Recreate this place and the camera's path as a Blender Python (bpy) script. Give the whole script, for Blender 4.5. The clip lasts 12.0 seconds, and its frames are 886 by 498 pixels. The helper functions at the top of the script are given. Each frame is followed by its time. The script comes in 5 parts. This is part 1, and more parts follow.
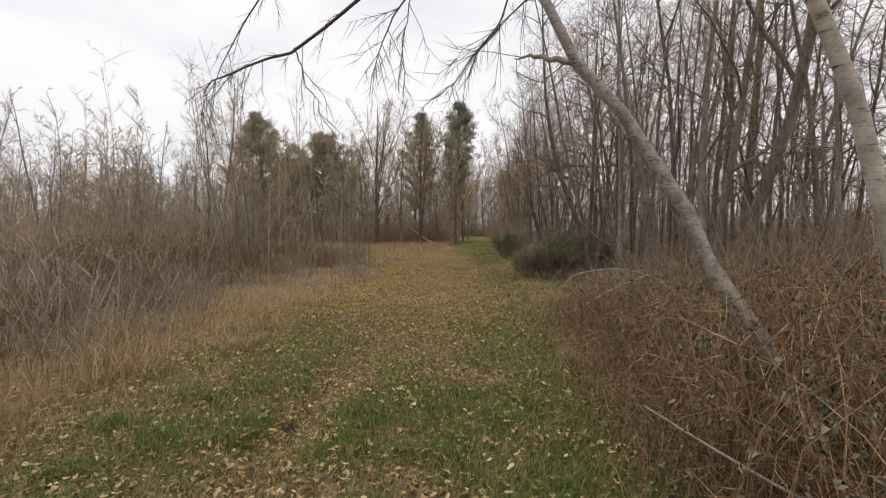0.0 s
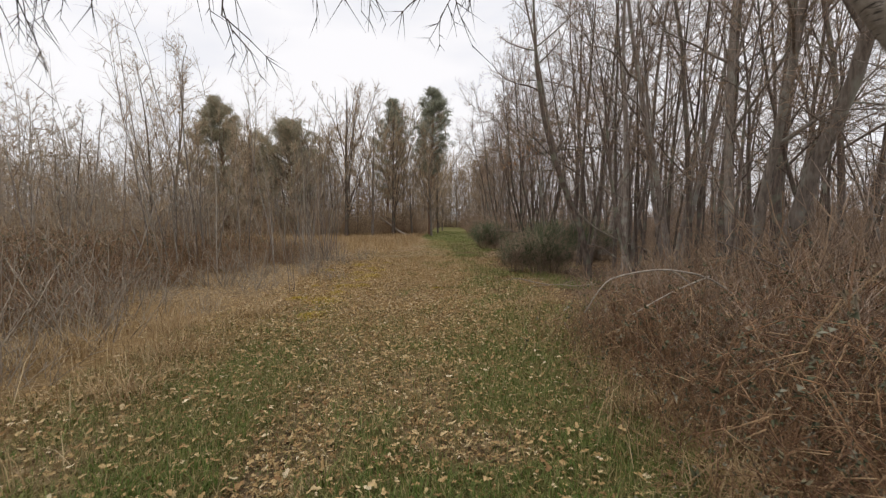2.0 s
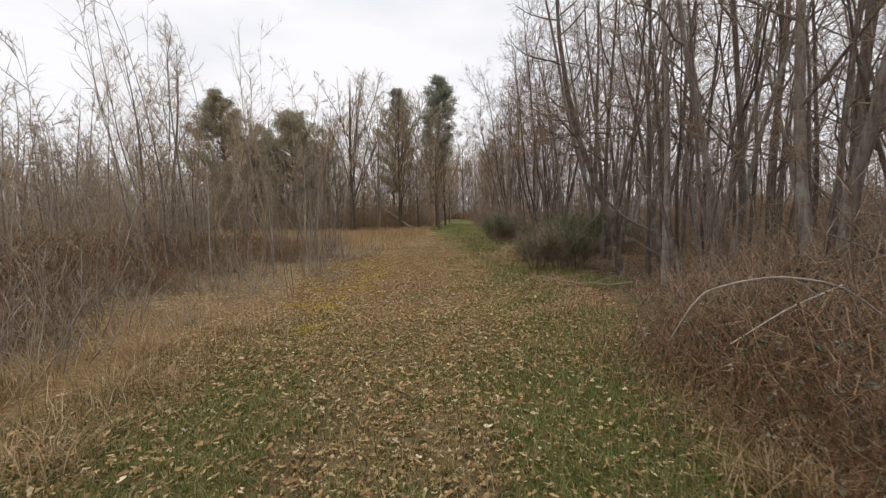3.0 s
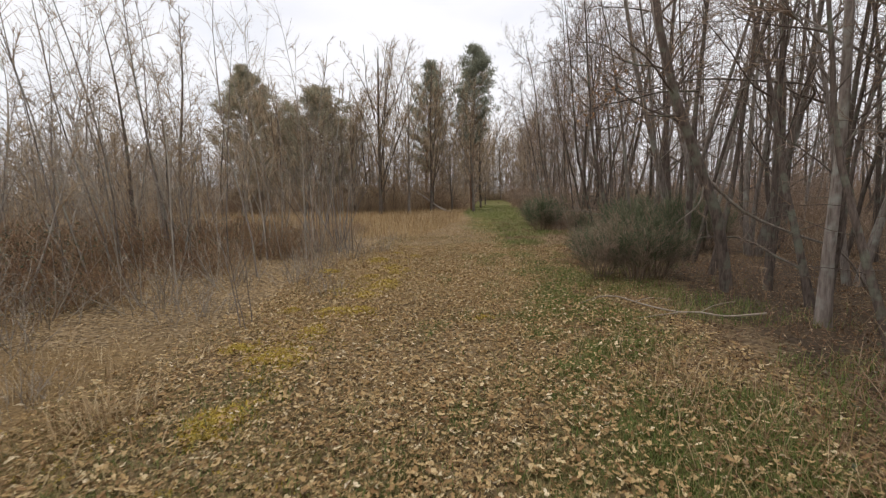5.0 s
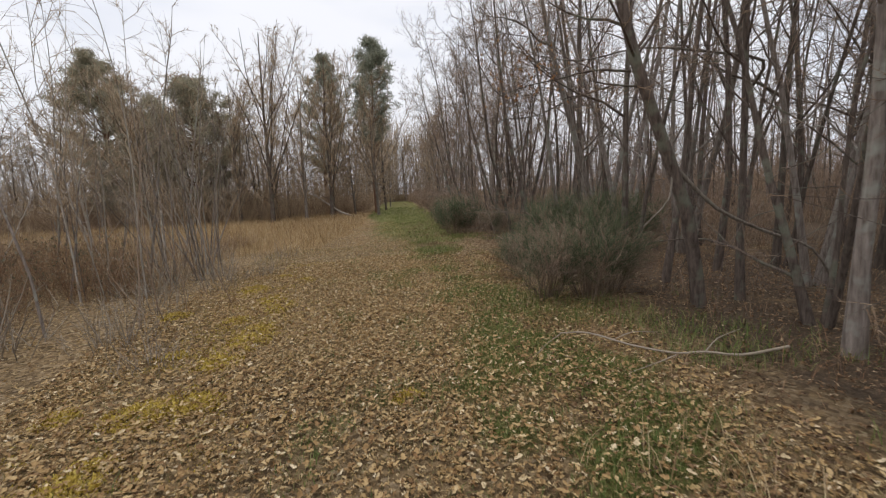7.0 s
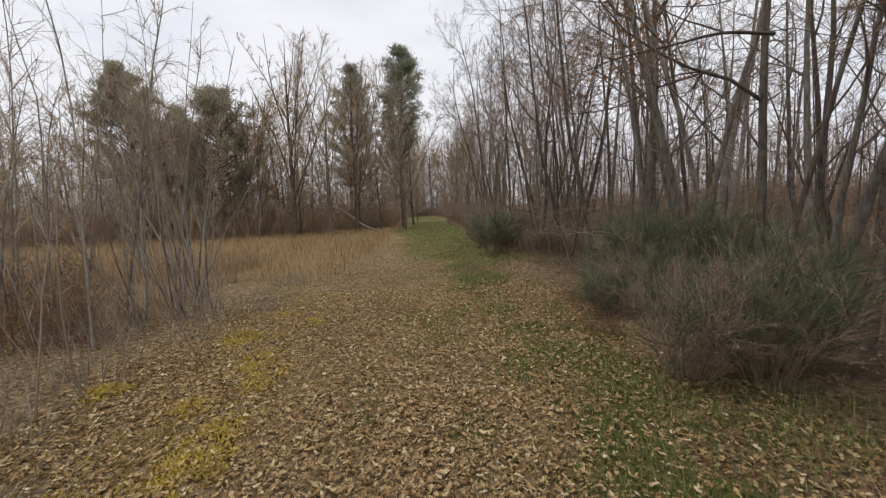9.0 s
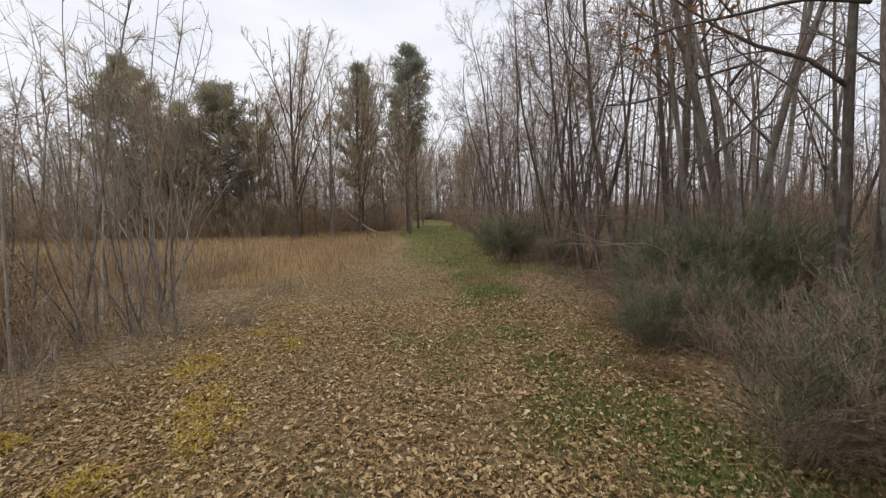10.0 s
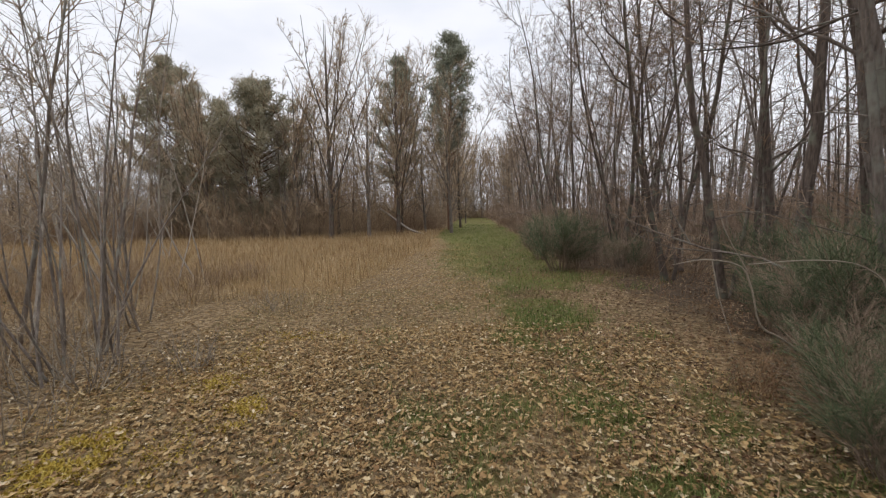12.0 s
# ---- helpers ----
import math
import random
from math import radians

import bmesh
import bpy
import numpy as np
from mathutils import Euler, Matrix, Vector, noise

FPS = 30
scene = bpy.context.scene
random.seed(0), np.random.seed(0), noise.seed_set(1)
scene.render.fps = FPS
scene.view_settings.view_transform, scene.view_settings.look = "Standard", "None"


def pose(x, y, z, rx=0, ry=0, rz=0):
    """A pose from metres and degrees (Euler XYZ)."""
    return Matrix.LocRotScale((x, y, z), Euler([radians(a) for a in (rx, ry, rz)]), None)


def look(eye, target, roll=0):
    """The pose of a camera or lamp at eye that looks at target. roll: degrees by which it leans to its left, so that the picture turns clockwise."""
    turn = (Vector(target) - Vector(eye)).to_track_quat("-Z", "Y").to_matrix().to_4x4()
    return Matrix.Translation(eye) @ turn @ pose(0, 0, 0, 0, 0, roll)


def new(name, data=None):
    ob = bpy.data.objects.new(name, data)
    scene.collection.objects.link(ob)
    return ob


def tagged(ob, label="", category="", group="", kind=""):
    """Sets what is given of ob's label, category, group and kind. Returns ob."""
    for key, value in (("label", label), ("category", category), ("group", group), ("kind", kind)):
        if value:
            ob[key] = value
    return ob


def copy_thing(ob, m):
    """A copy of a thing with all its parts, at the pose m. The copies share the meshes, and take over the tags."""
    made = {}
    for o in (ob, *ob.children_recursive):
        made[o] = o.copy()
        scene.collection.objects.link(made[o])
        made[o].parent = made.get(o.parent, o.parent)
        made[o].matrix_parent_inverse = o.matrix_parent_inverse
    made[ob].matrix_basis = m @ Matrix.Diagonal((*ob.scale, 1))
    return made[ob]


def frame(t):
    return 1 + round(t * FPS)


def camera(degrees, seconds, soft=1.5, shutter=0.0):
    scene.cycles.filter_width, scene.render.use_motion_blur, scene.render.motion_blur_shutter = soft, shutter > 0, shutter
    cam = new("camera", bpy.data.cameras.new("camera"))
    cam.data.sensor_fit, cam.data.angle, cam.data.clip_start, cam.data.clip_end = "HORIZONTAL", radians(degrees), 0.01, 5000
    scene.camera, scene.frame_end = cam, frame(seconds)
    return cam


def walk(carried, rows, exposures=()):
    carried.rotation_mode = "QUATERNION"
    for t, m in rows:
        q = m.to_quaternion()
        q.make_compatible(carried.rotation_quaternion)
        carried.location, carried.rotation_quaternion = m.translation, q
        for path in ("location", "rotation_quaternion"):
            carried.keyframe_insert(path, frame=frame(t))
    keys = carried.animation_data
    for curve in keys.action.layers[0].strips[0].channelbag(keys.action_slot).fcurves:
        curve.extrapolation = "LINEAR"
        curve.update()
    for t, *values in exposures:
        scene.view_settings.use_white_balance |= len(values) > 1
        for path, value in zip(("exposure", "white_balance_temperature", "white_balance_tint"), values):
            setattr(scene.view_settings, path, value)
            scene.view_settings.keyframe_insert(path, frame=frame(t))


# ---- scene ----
PATH = [
    (0, (0.039, 0.312, 1.491), (-0.007, 2.309, 1.4), 0.4),
    (0.5, (0.022, 0.536, 1.452), (0.007, 2.532, 1.335), 0.2),
    (1, (0.067, 0.947, 1.477), (0.082, 2.943, 1.353), 0.2),
    (1.5, (-0.022, 1.41, 1.479), (0.029, 3.405, 1.352), 0.3),
    (2, (-0.121, 1.88, 1.459), (-0.042, 3.874, 1.328), 0.0),
    (2.5, (-0.162, 2.415, 1.493), (-0.071, 4.407, 1.341), -0.7),
    (3, (-0.262, 2.922, 1.484), (-0.214, 4.915, 1.316), -1.1),
    (3.5, (-0.291, 3.451, 1.49), (-0.361, 5.442, 1.317), -2.1),
    (3.7, (-0.272, 3.695, 1.481), (-0.453, 5.68, 1.311), -2.0),
    (5.3, (-0.013, 6.005, 1.626), (-0.08, 7.986, 1.361), -0.0),
    (5.5, (0.01, 6.207, 1.621), (0.102, 8.188, 1.362), 0.7),
    (6, (-0.014, 6.729, 1.607), (0.226, 8.696, 1.332), -0.1),
    (6.5, (-0.02, 7.216, 1.638), (0.302, 9.17, 1.359), -2.3),
    (6.7, (-0.022, 7.436, 1.627), (0.299, 9.391, 1.354), -2.6),
    (8.3, (-0.188, 9.302, 1.636), (0.04, 11.274, 1.397), -3.4),
    (8.5, (-0.156, 9.535, 1.629), (0.059, 11.511, 1.4), -3.5),
    (9, (-0.124, 10.139, 1.635), (0.073, 12.12, 1.441), -2.6),
    (9.5, (-0.069, 10.667, 1.599), (0.131, 12.65, 1.428), -1.9),
    (10, (-0.022, 11.236, 1.612), (0.152, 13.221, 1.438), -1.3),
    (10.5, (0.028, 11.791, 1.611), (0.197, 13.777, 1.438), -1.9),
    (11, (0.14, 12.329, 1.573), (0.282, 14.316, 1.397), -3.1),
    (11.5, (0.213, 12.819, 1.573), (0.211, 14.811, 1.393), -2.3),
    (12, (0.221, 13.312, 1.575), (0.191, 15.304, 1.399), -1.5),
]
cam = camera(92.0, 12.0, soft=1.2, shutter=0.2)
walk(cam, [(t, look(eye, target, roll)) for t, eye, target, roll in PATH], [(0, -0.1, 6650, 10), (3.5, -0.1, 6550, 10), (5.5, 0.0, 6400, 10), (6.0, 0.18, 6150, 10), (6.5, 0.0, 6250, 10), (8.5, -0.24, 6400, 10), (9.5, -0.15, 6350, 10), (12, -0.1, 6300, 10)])

# ---------------------------------------------------------------- world and light
world = bpy.data.worlds.new("overcast_sky")
scene.world = world
world.use_nodes = True
wn, wl = world.node_tree.nodes, world.node_tree.links
wn.clear()
sky = wn.new("ShaderNodeTexSky")
sky.sky_type = "NISHITA"
sky.sun_disc = False
sky.sun_elevation = radians(78)
sky.sun_rotation = radians(252)
sky.dust_density = 3.0
wtc = wn.new("ShaderNodeTexCoord")
wmap = wn.new("ShaderNodeMapping")
wmap.inputs["Scale"].default_value = (1.0, 1.0, 2.6)
wnoise = wn.new("ShaderNodeTexNoise")
wnoise.inputs["Scale"].default_value = 1.7
wnoise.inputs["Detail"].default_value = 5.0
wramp = wn.new("ShaderNodeValToRGB")
wramp.color_ramp.elements[0].position = 0.34
wramp.color_ramp.elements[0].color = (8.4, 8.75, 9.7, 1)
wramp.color_ramp.elements[1].position = 0.58
wramp.color_ramp.elements[1].color = (11.4, 11.3, 11.6, 1)
wmix = wn.new("ShaderNodeMix")
wmix.data_type = "RGBA"
wmix.inputs["Factor"].default_value = 0.9
wbg = wn.new("ShaderNodeBackground")
wbg.inputs["Strength"].default_value = 0.1
wout = wn.new("ShaderNodeOutputWorld")
wl.new(wtc.outputs["Generated"], wmap.inputs["Vector"])
wl.new(wmap.outputs["Vector"], wnoise.inputs["Vector"])
wl.new(wnoise.outputs["Fac"], wramp.inputs["Fac"])
wl.new(sky.outputs["Color"], wmix.inputs["A"])
wl.new(wramp.outputs["Color"], wmix.inputs["B"])
wl.new(wmix.outputs["Result"], wbg.inputs["Color"])
wl.new(wbg.outputs["Background"], wout.inputs["Surface"])

sun_data = bpy.data.lights.new("sun", "SUN")
sun_data.energy = 1.45
sun_data.angle = radians(40)
sun_data.color = (1.0, 0.94, 0.85)
sun = new("sun", sun_data)
sun.matrix_world = look((0, 0, 60), (9, 3, 14))


# ---------------------------------------------------------------- materials
def nodes_of(name, rough=0.8):
    m = bpy.data.materials.new(name)
    m.use_nodes = True
    nt = m.node_tree
    b = nt.nodes["Principled BSDF"]
    b.inputs["Roughness"].default_value = rough
    b.inputs["Specular IOR Level"].default_value = 0.25
    return m, nt.nodes, nt.links, b


def ramp_of(n, stops):
    r = n.new("ShaderNodeValToRGB")
    e = r.color_ramp.elements
    while len(e) < len(stops):
        e.new(0.5)
    for el, (p, c) in zip(e, stops):
        el.position, el.color = p, (*c, 1)
    return r


def mixed(n, l, fac, a, b, mode="MIX"):
    x = n.new("ShaderNodeMix")
    x.data_type, x.blend_type = "RGBA", mode
    for key, v in (("Factor", fac), ("A", a), ("B", b)):
        if isinstance(v, (int, float)):
            x.inputs[key].default_value = v
        elif isinstance(v, tuple):
            x.inputs[key].default_value = (*v, 1)
        else:
            l.new(v, x.inputs[key])
    return x.outputs["Result"]


def noise_of(n, l, scale, detail=4.0, stretch=(1, 1, 1), rough=0.6):
    tc = n.new("ShaderNodeTexCoord")
    mp = n.new("ShaderNodeMapping")
    mp.inputs["Scale"].default_value = stretch
    t = n.new("ShaderNodeTexNoise")
    t.inputs["Scale"].default_value = scale
    t.inputs["Detail"].default_value = detail
    t.inputs["Roughness"].default_value = rough
    l.new(tc.outputs["Object"], mp.inputs["Vector"])
    l.new(mp.outputs["Vector"], t.inputs["Vector"])
    return t.outputs["Fac"]


def bump_to(n, l, b, height, strength=0.5, dist=0.02):
    bp = n.new("ShaderNodeBump")
    bp.inputs["Strength"].default_value = strength
    bp.inputs["Distance"].default_value = dist
    l.new(height, bp.inputs["Height"])
    l.new(bp.outputs["Normal"], b.inputs["Normal"])


def bark_material(name, dark, light, lichen=None):
    """Ridged bark: long grain, blotches, some lichen; each tree a little lighter or darker."""
    m, n, l, b = nodes_of(name, 0.9)
    grain = noise_of(n, l, 26.0, 5.0, (1, 1, 0.16))
    blot = noise_of(n, l, 3.2, 3.0)
    col = ramp_of(n, [(0.3, dark), (0.68, light)])
    l.new(grain, col.inputs["Fac"])
    out = col.outputs["Color"]
    if lichen:
        lr = ramp_of(n, [(0.52, (0, 0, 0)), (0.66, (1, 1, 1))])
        l.new(blot, lr.inputs["Fac"])
        out = mixed(n, l, lr.outputs["Color"], out, lichen)
    info = n.new("ShaderNodeObjectInfo")
    vr = ramp_of(n, [(0.0, (0.7, 0.68, 0.66)), (1.0, (1.2, 1.18, 1.2))])
    l.new(info.outputs["Random"], vr.inputs["Fac"])
    out = mixed(n, l, 1.0, out, vr.outputs["Color"], "MULTIPLY")
    l.new(out, b.inputs["Base Color"])
    bump_to(n, l, b, grain, 0.9, 0.03)
    return m


def birch_material(name, white, size=1.0):
    """Pale birch bark with dark cross bands and grey scars."""
    m, n, l, b = nodes_of(name, 0.75)
    band = noise_of(n, l, 7.0 * size, 5.0, (0.7, 0.7, 3.2), 0.7)
    blot = noise_of(n, l, 4.0 * size, 6.0, rough=0.75)
    r1 = ramp_of(n, [(0.35, (0.06, 0.05, 0.045)), (0.45, white)])
    l.new(band, r1.inputs["Fac"])
    r2 = ramp_of(n, [(0.4, (0.55, 0.53, 0.5)), (0.62, (1, 1, 1))])
    l.new(blot, r2.inputs["Fac"])
    l.new(mixed(n, l, 1.0, r1.outputs["Color"], r2.outputs["Color"], "MULTIPLY"), b.inputs["Base Color"])
    bump_to(n, l, b, band, 0.4, 0.01)
    return m


def island_material(name, stops, rough=0.7, see_through=0.0, fine=40.0):
    """Leaves, blades and twigs: each one takes its own colour."""
    m, n, l, b = nodes_of(name, rough)
    geo = n.new("ShaderNodeNewGeometry")
    r = ramp_of(n, stops)
    l.new(geo.outputs["Random Per Island"], r.inputs["Fac"])
    g = noise_of(n, l, fine, 3.0)
    gr = ramp_of(n, [(0.3, (0.72, 0.72, 0.72)), (0.7, (1.12, 1.12, 1.12))])
    l.new(g, gr.inputs["Fac"])
    col = mixed(n, l, 1.0, r.outputs["Color"], gr.outputs["Color"], "MULTIPLY")
    l.new(col, b.inputs["Base Color"])
    if see_through:
        tr = n.new("ShaderNodeBsdfTranslucent")
        l.new(col, tr.inputs["Color"])
        ms = n.new("ShaderNodeMixShader")
        ms.inputs["Fac"].default_value = see_through
        l.new(b.outputs["BSDF"], ms.inputs[1])
        l.new(tr.outputs["BSDF"], ms.inputs[2])
        l.new(ms.outputs["Shader"], n["Material Output"].inputs["Surface"])
    return m


def ground_material():
    """Woodland soil: leaf mould, turf, straw and muddy earth, by the kind of cover at each place; the muddy colour also
    paints tree shade on the wood floor.
    """
    m, n, l, b = nodes_of("ground_cover", 0.95)
    at = n.new("ShaderNodeAttribute")
    at.attribute_name = "cover"
    sep = n.new("ShaderNodeSeparateColor")
    l.new(at.outputs["Color"], sep.inputs["Color"])
    fine = noise_of(n, l, 22.0, 6.0, rough=0.75)
    mid = noise_of(n, l, 3.0, 5.0)
    far = noise_of(n, l, 0.5, 4.0)
    soil = ramp_of(n, [(0.3, (0.06, 0.042, 0.024)), (0.5, (0.2, 0.14, 0.075)), (0.68, (0.4, 0.29, 0.165))])
    l.new(fine, soil.inputs["Fac"])
    tc = n.new("ShaderNodeTexCoord")
    cells = n.new("ShaderNodeTexVoronoi")
    cells.inputs["Scale"].default_value = 25.0
    l.new(tc.outputs["Object"], cells.inputs["Vector"])
    one = n.new("ShaderNodeSeparateColor")
    l.new(cells.outputs["Color"], one.inputs["Color"])
    flakes = ramp_of(n, [(0.0, (0.06, 0.036, 0.017)), (0.4, (0.23, 0.155, 0.078)), (0.75, (0.42, 0.3, 0.16)), (1.0, (0.54, 0.42, 0.27))])
    l.new(one.outputs["Red"], flakes.inputs["Fac"])
    mould_color = mixed(n, l, 0.6, soil.outputs["Color"], flakes.outputs["Color"])
    turf = ramp_of(n, [(0.3, (0.055, 0.055, 0.016)), (0.52, (0.15, 0.145, 0.045)), (0.7, (0.34, 0.275, 0.115))])
    l.new(fine, turf.inputs["Fac"])
    straw = ramp_of(n, [(0.3, (0.12, 0.075, 0.035)), (0.55, (0.3, 0.2, 0.09)), (0.75, (0.45, 0.33, 0.17))])
    l.new(fine, straw.inputs["Fac"])
    mud_shade = ramp_of(n, [(0.3, (0.04, 0.028, 0.018)), (0.55, (0.12, 0.085, 0.055)), (0.75, (0.26, 0.19, 0.12))])
    l.new(fine, mud_shade.inputs["Fac"])

    def edge(channel, lo, hi):
        add = n.new("ShaderNodeMath")
        add.operation = "MULTIPLY_ADD"
        l.new(mid, add.inputs[0])
        add.inputs[1].default_value = 0.7
        l.new(channel, add.inputs[2])
        r = ramp_of(n, [(lo, (0, 0, 0)), (hi, (1, 1, 1))])
        l.new(add.outputs["Value"], r.inputs["Fac"])
        return r.outputs["Color"]

    col = mixed(n, l, edge(sep.outputs["Green"], 0.6, 0.95), mould_color, straw.outputs["Color"])
    col = mixed(n, l, edge(sep.outputs["Red"], 0.6, 0.95), col, turf.outputs["Color"])
    col = mixed(n, l, edge(sep.outputs["Blue"], 0.65, 0.9), col, mud_shade.outputs["Color"])
    tone = ramp_of(n, [(0.3, (0.8, 0.8, 0.8)), (0.7, (1.15, 1.13, 1.1))])
    l.new(far, tone.inputs["Fac"])
    col = mixed(n, l, 1.0, col, tone.outputs["Color"], "MULTIPLY")
    l.new(col, b.inputs["Base Color"])
    bump_to(n, l, b, fine, 1.0, 0.05)
    return m


M_GROUND = ground_material()
M_BARK = bark_material("bark_brown", (0.065, 0.05, 0.04), (0.21, 0.168, 0.138), (0.2, 0.205, 0.155))
M_BARK_GREY = bark_material("bark_grey", (0.12, 0.098, 0.08), (0.32, 0.275, 0.235), (0.31, 0.31, 0.26))
M_BARK_PALE = bark_material("bark_pale", (0.21, 0.182, 0.148), (0.47, 0.42, 0.355), (0.42, 0.4, 0.33))
M_BARK_PINE = bark_material("bark_pine", (0.1, 0.06, 0.04), (0.28, 0.17, 0.11))
M_BIRCH = birch_material("bark_birch", (0.54, 0.485, 0.42))
M_LEAN = birch_material("bark_birch_grey", (0.34, 0.3, 0.26), 4.0)
M_TWIG = island_material("twigs_brown", [(0.0, (0.13, 0.09, 0.062)), (0.5, (0.26, 0.183, 0.126)), (1.0, (0.42, 0.325, 0.255))])
M_TWIG_RED = island_material("twigs_red_brown", [(0.0, (0.15, 0.1, 0.07)), (0.5, (0.29, 0.195, 0.122)), (1.0, (0.44, 0.325, 0.225))])
M_TWIG_ROSE = island_material("twigs_rose_grey", [(0.0, (0.2, 0.143, 0.1)), (0.5, (0.36, 0.258, 0.16)), (1.0, (0.54, 0.425, 0.28))])
M_TWIG_PALE = island_material("twigs_pale", [(0.0, (0.2, 0.165, 0.13)), (0.6, (0.34, 0.285, 0.22)), (1.0, (0.46, 0.4, 0.31))])
M_TWIG_DARK = island_material("twigs_dark", [(0.0, (0.05, 0.04, 0.035)), (1.0, (0.12, 0.095, 0.08))])
M_CANE = island_material("bramble_canes", [(0.0, (0.12, 0.068, 0.042)), (0.5, (0.27, 0.147, 0.077)), (1.0, (0.43, 0.3, 0.17))], 0.6)
M_CANE_LEAF = island_material("bramble_leaves", [(0.0, (0.09, 0.095, 0.055)), (0.4, (0.15, 0.155, 0.09)), (0.6, (0.24, 0.15, 0.085)), (1.0, (0.28, 0.28, 0.21))], 0.55, 0.2)
M_BROOM = island_material("broom_stems", [(0.0, (0.05, 0.07, 0.035)), (0.6, (0.1, 0.13, 0.06)), (1.0, (0.2, 0.19, 0.11))])
M_BROOM_DRY = island_material("broom_stems_dry", [(0.0, (0.14, 0.1, 0.07)), (0.5, (0.26, 0.19, 0.135)), (1.0, (0.4, 0.31, 0.225))])
M_LITTER = island_material("fallen_leaves", [(0.0, (0.25, 0.14, 0.062)), (0.4, (0.42, 0.275, 0.12)), (0.8, (0.55, 0.395, 0.195)), (0.93, (0.64, 0.5, 0.29)), (1.0, (0.78, 0.65, 0.45))], 0.65, 0.15, 60.0)
# damp rusty leaves, their colour taken darker still for shade under the trees
M_LITTER_SHADED = island_material("damp_shaded_leaves", [(0.0, (0.085, 0.045, 0.024)), (0.4, (0.2, 0.115, 0.057)), (0.8, (0.34, 0.215, 0.115)), (1.0, (0.56, 0.42, 0.27))], 0.6, 0.1, 60.0)
M_TURF = island_material("faded_turf", [(0.0, (0.1, 0.105, 0.03)), (0.4, (0.2, 0.18, 0.065)), (0.75, (0.33, 0.26, 0.11)), (1.0, (0.5, 0.4, 0.21))], 0.6, 0.25)
M_WITHERED = island_material("withered_leaves", [(0.0, (0.3, 0.14, 0.06)), (1.0, (0.5, 0.29, 0.14))], 0.7, 0.3)
M_GRASS = island_material("green_blades", [(0.0, (0.085, 0.135, 0.028)), (0.45, (0.16, 0.215, 0.052)), (0.75, (0.23, 0.26, 0.08)), (1.0, (0.4, 0.35, 0.16))], 0.5, 0.3)
M_GRASS_FRESH = island_material("fresh_green_blades", [(0.0, (0.075, 0.135, 0.024)), (0.5, (0.14, 0.21, 0.044)), (1.0, (0.25, 0.28, 0.08))], 0.5, 0.35)
M_STRAW = island_material("straw_blades", [(0.0, (0.22, 0.135, 0.065)), (0.5, (0.41, 0.285, 0.145)), (1.0, (0.57, 0.45, 0.27))], 0.6, 0.25)
M_MOSS = island_material("moss_tips", [(0.0, (0.34, 0.235, 0.04)), (0.6, (0.54, 0.395, 0.07)), (1.0, (0.66, 0.52, 0.15))], 0.8, 0.2)
# both needle colours are paler than foliage, with distance haze painted in
M_NEEDLE = island_material("pine_needles_hazed", [(0.0, (0.2, 0.21, 0.155)), (0.6, (0.32, 0.33, 0.245)), (1.0, (0.46, 0.465, 0.36))], 0.6, 0.35)
M_NEEDLE_DULL = island_material("pine_needles_dull_hazed", [(0.0, (0.25, 0.235, 0.16)), (0.6, (0.38, 0.345, 0.24)), (1.0, (0.52, 0.47, 0.34))], 0.6, 0.35)


# ---------------------------------------------------------------- mesh helpers
def mesh_of(name, verts, faces, material, smooth=False):
    me = bpy.data.meshes.new(name)
    verts = np.asarray(verts, dtype=np.float32).reshape(-1, 3)
    sets = [np.asarray(f, dtype=np.int32) for f in (faces if isinstance(faces, list) else [faces])]
    loops = np.concatenate([f.ravel() for f in sets])
    sizes = np.concatenate([np.full(len(f), f.shape[1], dtype=np.int32) for f in sets])
    me.vertices.add(len(verts))
    me.vertices.foreach_set("co", verts.ravel())
    me.loops.add(len(loops))
    me.loops.foreach_set("vertex_index", loops)
    me.polygons.add(len(sizes))
    me.polygons.foreach_set("loop_start", np.concatenate([[0], np.cumsum(sizes)[:-1]]).astype(np.int32))
    me.update(calc_edges=True)
    if smooth:
        me.polygons.foreach_set("use_smooth", np.ones(len(sizes), dtype=bool))
    me.materials.append(material)
    return me


